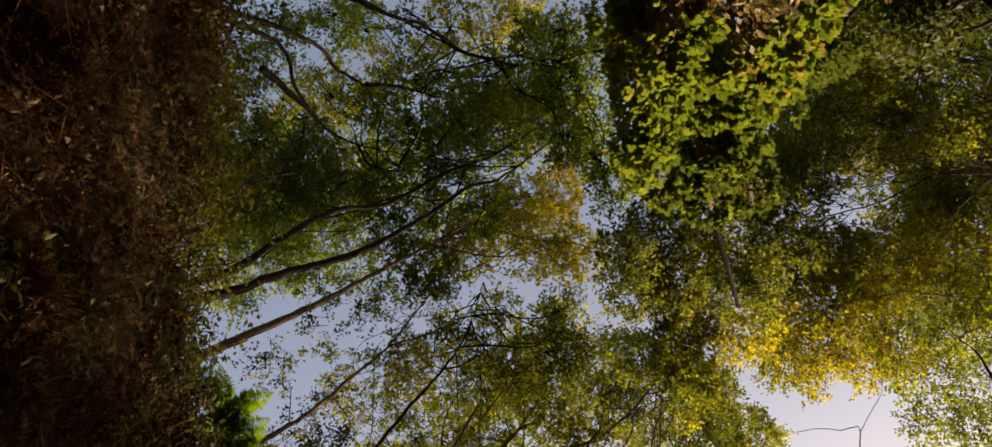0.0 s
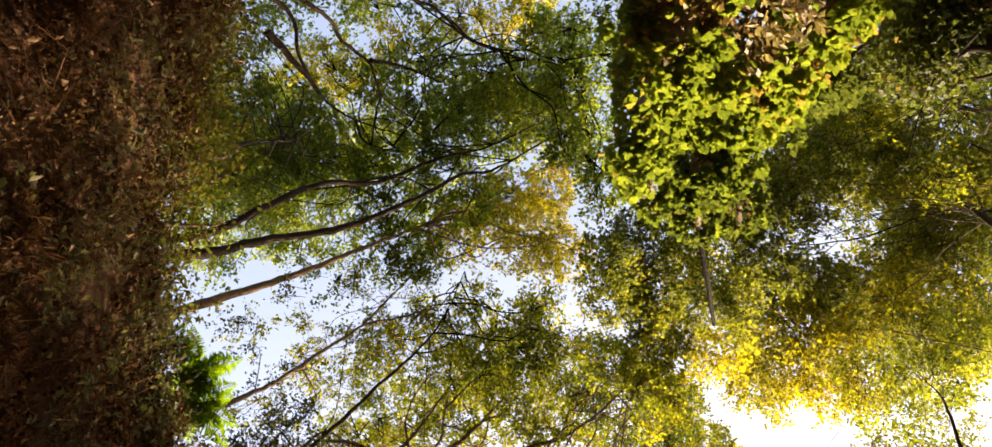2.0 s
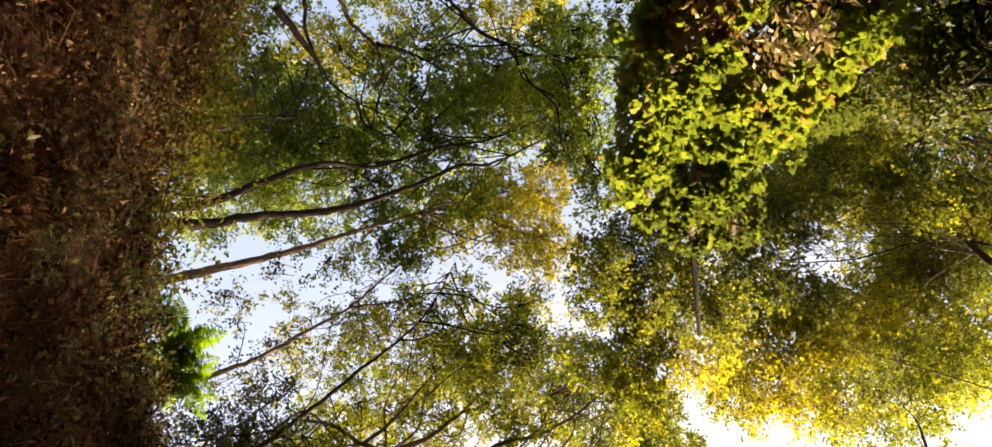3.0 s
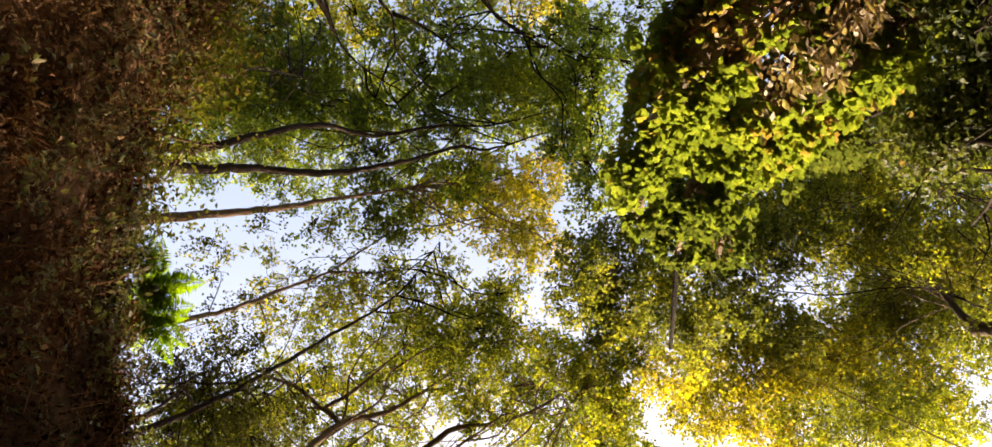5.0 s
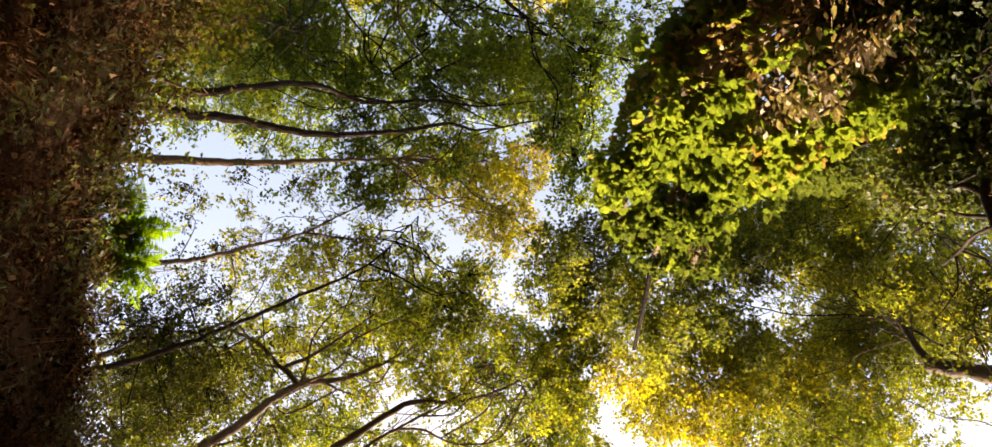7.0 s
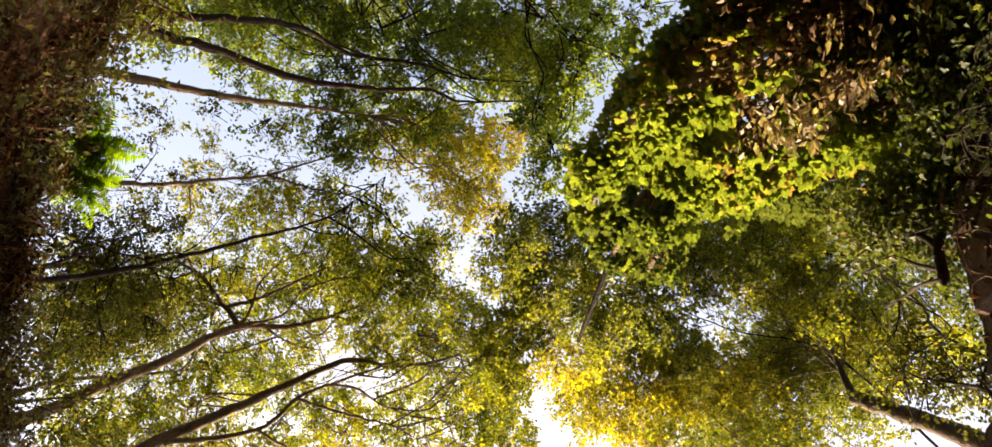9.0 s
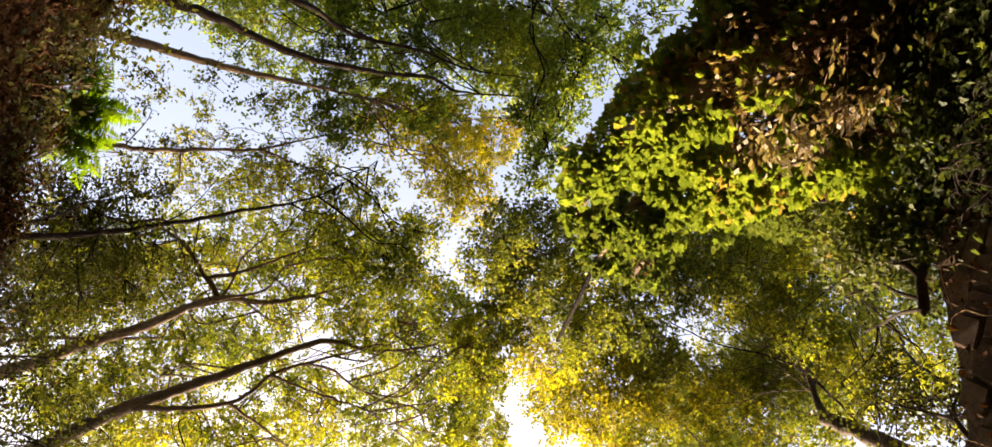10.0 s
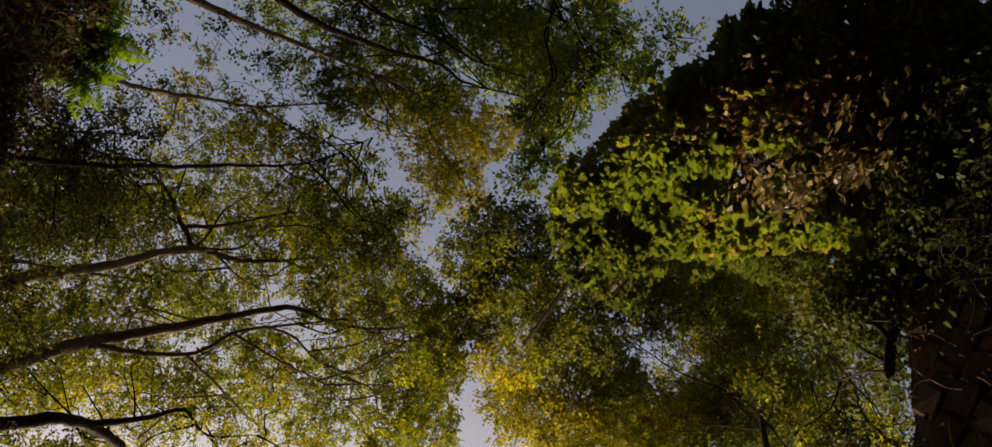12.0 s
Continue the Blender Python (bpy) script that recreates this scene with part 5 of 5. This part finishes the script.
def ivy_mound(x, y, z, r, label, foot=0.0):
    """A cushion of small-leaved ivy growing up from the wall's top."""
    root = thing("ivy_mound", (x, y, z), label, "ivy", "ivy on the wall top")
    st = Tubes()
    A, D, Fc, L = [], [], [], []
    for k in range(int(85 * r)):
        rad = unit(rng.normal(size=3) + np.array([-0.3, 0, 0.7]))
        e = np.array([x, y, z]) + rad * r * (0.5 + 0.6 * rng.random())
        if k % 3 == 0:
            st.add(spline([(x + 0.1 * rng.normal(), y + 0.1 * rng.normal(), z - foot), (np.array([x, y, z]) + e) / 2 + rng.normal(size=3) * 0.08, e], 0.1), 0.004, 0.0015, 4)
        n = 80
        A.append(e + in_ball(n) * 0.19)
        D.append(np.array([0, 0, -0.8]) + rad * 0.4 + rng.normal(size=(n, 3)) * 0.5)
        Fc.append(rad + rng.normal(size=(n, 3)) * 0.45)
        L.append(0.018 + 0.020 * rng.random(n))
    tagged(st.make("stem_tangle", BARK_DARK, root), kind="stuff")
    A, D, Fc, L = np.vstack(A), np.vstack(D), np.vstack(Fc), np.concatenate(L)
    # darkened leaf colour stands in for shade on the cushion
    tagged(leaves("foliage", A, D, Fc, L, L * 0.95, LEAF_IVY_SHADED, root, "", "ivy"), kind="stuff")
    return settle(root)


for yy, rr in ((-0.62, 0.45), (-0.95, 0.5), (-1.2, 0.5), (-1.45, 0.5), (-1.95, 0.6)):
    ivy_mound(1.9 + 0.08 * rng.normal(), yy, 4.7 + 0.45 * rr, rr, "cushion of small-leaved ivy on the wall top, darkened as in shade")

for xx, yy, zz, rr in ((1.75, -0.36, 5.25, 0.30), (1.62, -0.40, 5.45, 0.26), (1.52, -0.24, 5.6, 0.24), (1.80, -0.55, 5.3, 0.30)):
    ivy_mound(xx, yy, zz, rr, "tall bush of small-leaved ivy rising from the wall top", max(0.3, zz - 5.0))


# ---- the bank's growth ----
rng = np.random.default_rng(23)


def bank_point(y, s):
    """A place on the bank's face, s from foot (0) to brow (1), and the way out of it."""
    pr = np.array([(-1.4, 0.18), (-1.6, 1.0), (-1.75, 2.2), (-1.95, 3.5), (-2.22, 4.48), (-2.7, 4.92)])
    k = s * 5
    i = np.minimum(k.astype(int), 4)
    w = (k - i)[:, None]
    p = pr[i] * (1 - w) + pr[i + 1] * w
    d = pr[i + 1] - pr[i]
    out = unit(np.stack([d[:, 1], np.zeros(len(s)), -d[:, 0]], 1))
    dx = np.array([bank_shift(v) for v in y]) * np.minimum(1.0, p[:, 1] / 4.0) + np.array([rumple(a, v, b, 1.1, 0.18) for (a, b), v in zip(p, y)])
    dz = np.array([rumple(a + 7, v, b, 1.1, 0.18) for (a, b), v in zip(p, y)])
    return np.stack([p[:, 0] + dx, y, p[:, 1] + dz], 1), out


def undergrowth():
    root = thing("dead_undergrowth", (-2.2, 0, 2.4), "tangle of dead brown bracken, bramble stems and leaf litter on the bank", "undergrowth", kind="stuff")
    tb = Tubes()
    A, D, Fc, L = [], [], [], []
    gA, gD, gF, gL = [], [], [], []
    n = 2300
    y = np.where(rng.random(n) < 0.88, -2.4 + 5.0 * rng.random(n), -7 + 14 * rng.random(n))
    p, out = bank_point(y, 0.28 + 0.72 * rng.random(n))
    for k in range(n):
        clump = noise.noise(Vector(p[k] * 1.6)) + 0.5 * noise.noise(Vector(p[k] * 4.1))
        if clump < -0.12:
            continue
        green = noise.noise(Vector(p[k] * 1.1 + np.array([9, 0, 0]))) + 0.5 * rng.normal() * 0.4 + (0.10 if p[k][2] > 3.7 else 0.0)
        lean = unit(out[k] * 0.8 + np.array([0.1, 0, -0.1]) + rng.normal(size=3) * 0.4)
        root_at = p[k] + out[k] * 0.02
        for _ in range(rng.integers(3, 6)):
            ln = (0.07 + 0.28 * rng.random() ** 2.0) * (1.0 + 0.6 * max(0.0, clump)) * (0.7 if p[k][2] > 4.2 else 1.0)
            d = unit(lean * 0.5 + rng.normal(size=3) * np.array([0.45, 0.75, 0.6]))
            a = root_at + rng.normal(size=3) * 0.05 + out[k] * 0.05 * rng.random()
            e = a + d * ln + np.array([0, 0, -0.3 * ln * rng.random()])
            w = np.stack([a, (a + e) / 2 + out[k] * 0.15 * ln + rng.normal(size=3) * 0.06 * ln, e])
            tb.add(w, 0.0014 + 0.0024 * rng.random() ** 2, 0.0008, 3)
            many = rng.integers(5, 12)
            v = rng.random((many, 1))
            q = np.where(v < 0.5, w[0] + (w[1] - w[0]) * 2 * v, w[1] + (w[2] - w[1]) * (2 * v - 1)) + rng.normal(size=(many, 3)) * 0.018
            if green > (0.27 if p[k][2] < 3.6 else 0.02):
                gA.append(q)
                gD.append(d * 0.5 + np.array([0.3, 0, -0.3]) + rng.normal(size=q.shape) * 0.6)
                gF.append(out[k] * 0.6 + np.array([0, 0, 0.6]) + rng.normal(size=q.shape) * 0.4)
                gL.append(0.014 + 0.034 * rng.random(many) ** 1.6)
            else:
                A.append(q)
                D.append(d * 0.6 + np.array([0, 0, -0.4]) + rng.normal(size=q.shape) * 0.6)
                Fc.append(out[k] + rng.normal(size=q.shape) * 0.7)
                L.append(0.009 + 0.024 * rng.random(many) ** 1.8)
    # long dry straws and fallen twigs that lie across the slope
    n = 420
    p, out = bank_point(-1.8 + 3.8 * rng.random(n), 0.35 + 0.6 * rng.random(n))
    for k in range(n):
        ln = 0.12 + 0.30 * rng.random() ** 1.5
        d = unit(rng.normal(size=3) * np.array([0.5, 0.9, 0.9]))
        d = unit(d - out[k] * (d @ out[k]) * 0.8)
        a = p[k] + out[k] * (0.06 + 0.08 * rng.random())
        tb.add(np.stack([a, a + d * ln * 0.5 + out[k] * 0.03 + rng.normal(size=3) * 0.02, a + d * ln + out[k] * 0.02 * rng.normal()]), 0.0022, 0.001, 3)
    tagged(tb.make("stem_tangle", BRACKEN, root), kind="stuff")
    # litter lying on the slope
    n = 150000
    y = np.where(rng.random(n) < 0.9, -2.4 + 5.0 * rng.random(n), -7 + 14 * rng.random(n))
    p, out = bank_point(y, 0.26 + 0.74 * rng.random(n))
    lump = np.array([noise.noise(Vector(v * 3.3)) + 0.6 * noise.noise(Vector(v * 8.0)) for v in p])
    keep = (lump > -0.12) | (rng.random(n) < 0.12)
    p, out, lump = p[keep], out[keep], lump[keep]
    n = len(p)
    ln = 0.009 + 0.036 * rng.random(n) ** 3
    tagged(leaves("leaf_litter", p + out * (0.01 + (0.04 + 0.18 * np.clip(lump[:, None] + 0.1, 0, 0.7)) * rng.random((n, 1)) ** 0.8), np.array([0.3, 0, -0.5]) + rng.normal(size=(n, 3)) * 0.7,
                  out + rng.normal(size=(n, 3)) * 1.1, ln, ln * (0.3 + 0.4 * rng.random(n)), LEAF_LITTER, root), kind="stuff")
    A, D, Fc, L = np.vstack(A), np.vstack(D), np.vstack(Fc), np.concatenate(L)
    tagged(leaves("dead_leaves", A, D, Fc, L, L * (0.35 + 0.4 * rng.random(len(L))), LEAF_LITTER, root, "", "dry"), kind="stuff")
    gA, gD, gF, gL = np.vstack(gA), np.vstack(gD), np.vstack(gF), np.concatenate(gL)
    tagged(leaves("green_leaves", gA, gD, gF, gL, gL * 0.55, LEAF_GREYISH, root), kind="stuff")
    return settle(root)


undergrowth()


def shrub(x, y, z, r, leaf, label, size=0.048, fill=1.0, reach=(0.35, 0, 0.6)):
    root = thing("shrub", (x, y, z), label, "shrub", "shrubs along the bank")
    tb = Tubes()
    A, D, Fc, L = [], [], [], []
    for k in range(int(9 * fill)):
        e = np.array([x, y, z]) + (unit(rng.normal(size=3) * np.array([0.6, 1.0, 0.6]) + np.array(reach))) * r * (0.6 + 0.6 * rng.random())
        w = spline([(x, y, z), (np.array([x, y, z]) + e) / 2 + rng.normal(size=3) * 0.08 + np.array([0, 0, 0.08]), e], 0.08)
        tb.add(w, 0.010, 0.003, 5)
        q = w[rng.integers(len(w) // 3, len(w), 14)] + rng.normal(size=(14, 3)) * 0.09
        at, dr, fc, ln, _, _ = spray_leaves(q, unit(rng.normal(size=(14, 3)) + np.array([0.3, 0, 0.2])), size, 7, 0.16)
        A.append(at), D.append(dr), Fc.append(fc), L.append(ln)
    tagged(tb.make("stem_tangle", TWIG_DRY, root), kind="stuff")
    A, D, Fc, L = np.vstack(A), np.vstack(D), np.vstack(Fc), np.concatenate(L)
    tagged(leaves("foliage", A, D, Fc, L, L * 0.55, leaf, root), kind="stuff")
    return settle(root)


for k in range(40):
    yy = -3.2 + 7.0 * (k + 0.5) / 40 + 0.06 * rng.normal()
    if 0.0 < yy < 0.9:
        continue
    # beyond -0.8 every shrub takes the darker leaf, in place of shade there
    dark = k % 3 == 0 or yy < -0.8
    shrub((-2.42 if yy < 0 else -2.66) + bank_shift(yy) + 0.12 * rng.normal(), yy, 4.5, 0.22 + 0.16 * rng.random(), LEAF_SCRUB if dark else LEAF_BROW,
          "low green leafy shrub on the brow of the bank" if dark else "yellowish green scrub rooted along the brow of the bank", 0.032, 1.8)


def fern(x, y, z, label, fronds=9, reach=0.55):
    root = thing("fern", (x, y, z), label, "fern", "ferns on the bank")
    for k in range(fronds):
        th = 6.283 * k / fronds + 0.3 * rng.normal()
        d = np.array([math.cos(th) * 0.8 + 0.45, math.sin(th), 0.0])
        ln = reach * (0.75 + 0.4 * rng.random())
        w = spline([np.array([x, y, z]), np.array([x, y, z]) + d * ln * 0.5 + np.array([0, 0, 0.40 * ln]), np.array([x, y, z]) + d * ln + np.array([0, 0, 0.30 * ln])], ln / 22)
        n = len(w)
        t = unit(np.gradient(w, axis=0))
        side = unit(np.cross(t, np.array([0, 0, 1.0])))
        s = np.linspace(0, 1, n)
        size = 0.30 * ln * np.sin(np.pi * np.clip(0.12 + 0.88 * s, 0, 1)) + 0.01
        at = np.vstack([w, w])
        way = np.vstack([side + t * 0.35, -side + t * 0.35]) + rng.normal(size=(2 * n, 3)) * 0.06
        up = np.vstack([np.cross(side, t)] * 2) + rng.normal(size=(2 * n, 3)) * 0.12
        size = np.concatenate([size, size]) * (0.9 + 0.2 * rng.random(2 * n))
        fr = leaves("frond", at, way, up, size, np.full(2 * n, ln / 20), LEAF_FERN, root)
        rib = Tubes()
        rib.add(w, 0.004, 0.001, 4)
        rib.make("rib", TWIG_DRY, fr)
    return settle(root)


fern(-2.56, 0.40, 4.80, "bright green fern with feathery fronds on the brow of the bank", 13, 0.26)
fern(-2.48, 0.27, 4.84, "bright green fern with feathery fronds on the brow of the bank", 10, 0.22)
fern(-2.52, 0.08, 4.80, "small fern with thin fronds on the brow of the bank", 7, 0.16)


def dead_bracken(y, s, spread, label):
    """A slumped clump of withered fern: fine curled pinnae on thin ribs."""
    p, out = bank_point(np.array([y]), np.array([s]))
    p, out = p[0] + out[0] * 0.06, out[0]
    root = thing("dead_fern", p, label, "fern", "withered ferns on the bank")
    for k in range(12):
        d = unit(out * 0.5 + rng.normal(size=3) * np.array([0.35, 0.9, 0.6]) + np.array([0, 0, -0.25]))
        ln = spread * (0.6 + 0.6 * rng.random())
        w = spline([p, p + d * ln * 0.5 + out * 0.10 * ln, p + d * ln + np.array([0, 0, -0.25 * ln])], ln / 16)
        n = len(w)
        t = unit(np.gradient(w, axis=0))
        side = unit(np.cross(t, out + rng.normal(size=3) * 0.4))
        size = 0.26 * ln * np.sin(np.pi * np.clip(0.1 + 0.9 * np.linspace(0, 1, n), 0, 1)) + 0.006
        at = np.vstack([w, w, w])
        way = np.vstack([side + t * 0.4, -side + t * 0.4, out + t * 0.3]) + rng.normal(size=(3 * n, 3)) * 0.35
        fr = leaves("frond", at, way, np.vstack([np.cross(side, t)] * 3) + rng.normal(size=(3 * n, 3)) * 0.6, np.concatenate([size] * 3) * (0.6 + 0.6 * rng.random(3 * n)),
                    np.full(3 * n, ln / 34), LEAF_BRACKEN, root)
        rib = Tubes()
        rib.add(w, 0.0022, 0.0008, 3)
        rib.make("rib", BRACKEN, fr)
    return settle(root)


for yy, ss, rr in ((-0.42, 0.62, 0.20), (-0.30, 0.52, 0.22), (-0.12, 0.60, 0.18), (0.05, 0.50, 0.20), (-0.75, 0.50, 0.18), (0.55, 0.58, 0.16), (0.95, 0.66, 0.18), (-1.1, 0.62, 0.18), (0.3, 0.42, 0.2), (1.4, 0.7, 0.16)):
    dead_bracken(yy, ss, rr, "slumped reddish brown withered fern on the bank")


# ---- unseen woods, added beyond the view to shade the lane ----
rng = np.random.default_rng(34)


def woods():
    root = thing("woods", (0, 16, 4.5), "unseen woodland added round the lane to cut down its light", "woods", kind="stuff")
    tb = Tubes()
    A = []
    spots = [(x, y) for y in (-9, -12, -16) for x in np.arange(-12, 13, 2.6)] + [(x, y) for y in (11, 14.5, 18) for x in np.arange(-12, 13, 2.6)]
    spots += [(x, y) for x in (-9, -12.5) for y in np.arange(-7, 11, 2.6)] + [(x, y) for x in (8.5, 12) for y in np.arange(-7, 11, 2.6)]
    spots += [(x, y) for y in (7.6, 9.3) for x in (-6.5, -4.9, 5.0, 6.6)] + [(x, -6.6) for x in (-4.4, -2.6, -0.8, 1.0, 2.8, 4.6)] + [(6.8, y) for y in np.arange(-5, 8, 1.9)]
    for x, y in spots:
        x, y = x + 0.6 * rng.normal(), y + 0.6 * rng.normal()
        g = np.interp(abs(x), [1.5, 2.6], [0.0, 4.7])
        far = math.hypot(x, y)
        top = min(12.5, 1.6 + 1.15 * max(abs(x), abs(y))) if y < 6 else (12.0 if y < 10 else min(11.5, 0.8 * far))
        tb.add(spline([(x, y, g - 0.1), (x + 0.2, y, top * 0.6), (x, y + 0.2, top - 0.6)], 1.0), 0.14, 0.03, 6)
        n = 700
        q = in_ball(n) * np.array([1.9, 1.9, (top - g) * 0.5]) + np.array([x, y, (top + g) * 0.5 + 0.1])
        A.append(q)
    A = np.vstack(A)
    n = len(A)
    ln = 0.22 + 0.16 * rng.random(n)
    tagged(tb.make("trunk_stand", BARK_DARK, root), kind="stuff")
    tagged(leaves("foliage", A, rng.normal(size=(n, 3)), np.array([0, 0, 1.0]) + rng.normal(size=(n, 3)) * 0.8, ln, ln * 0.7, LEAF_DARK, root), kind="stuff")
    return settle(root)


woods()

# ---- stones of the wall ----
def stones():
    kinds = []
    for k in range(10):
        bm = bmesh.new()
        bmesh.ops.create_cube(bm, size=1.0)
        bmesh.ops.bevel(bm, geom=bm.edges[:], offset=0.09, segments=1, affect="EDGES")
        for v in bm.verts:
            v.co += Vector((rng.normal(), rng.normal(), rng.normal())) * 0.05
        me = bpy.data.meshes.new("stone")
        bm.to_mesh(me)
        bm.free()
        me.materials.append(STONE)
        kinds.append(me)
    z, count = 3.45, 0
    while z < 5.4:
        h = 0.12 + 0.11 * rng.random()
        y = -1.25 + 0.2 * rng.random()
        while y < 2.4:
            w = 0.08 + 0.11 * rng.random()
            top = wall_top(y + w / 2)
            if z + h < top - 0.04 and count < 300 and rng.random() > 0.04:
                ob = new("stone", kinds[rng.integers(10)])
                ob.matrix_world = pose(WALL_X + 0.107 - 0.014 * rng.random(), y + w / 2, z + h / 2, 3 * rng.normal(), 1.2 * rng.normal(), 1.2 * rng.normal()) @ Matrix.Diagonal((0.14, w - 0.014, h - 0.012, 1))
                ob.parent = wall
                count += 1
            y += w
        z += h


stones()
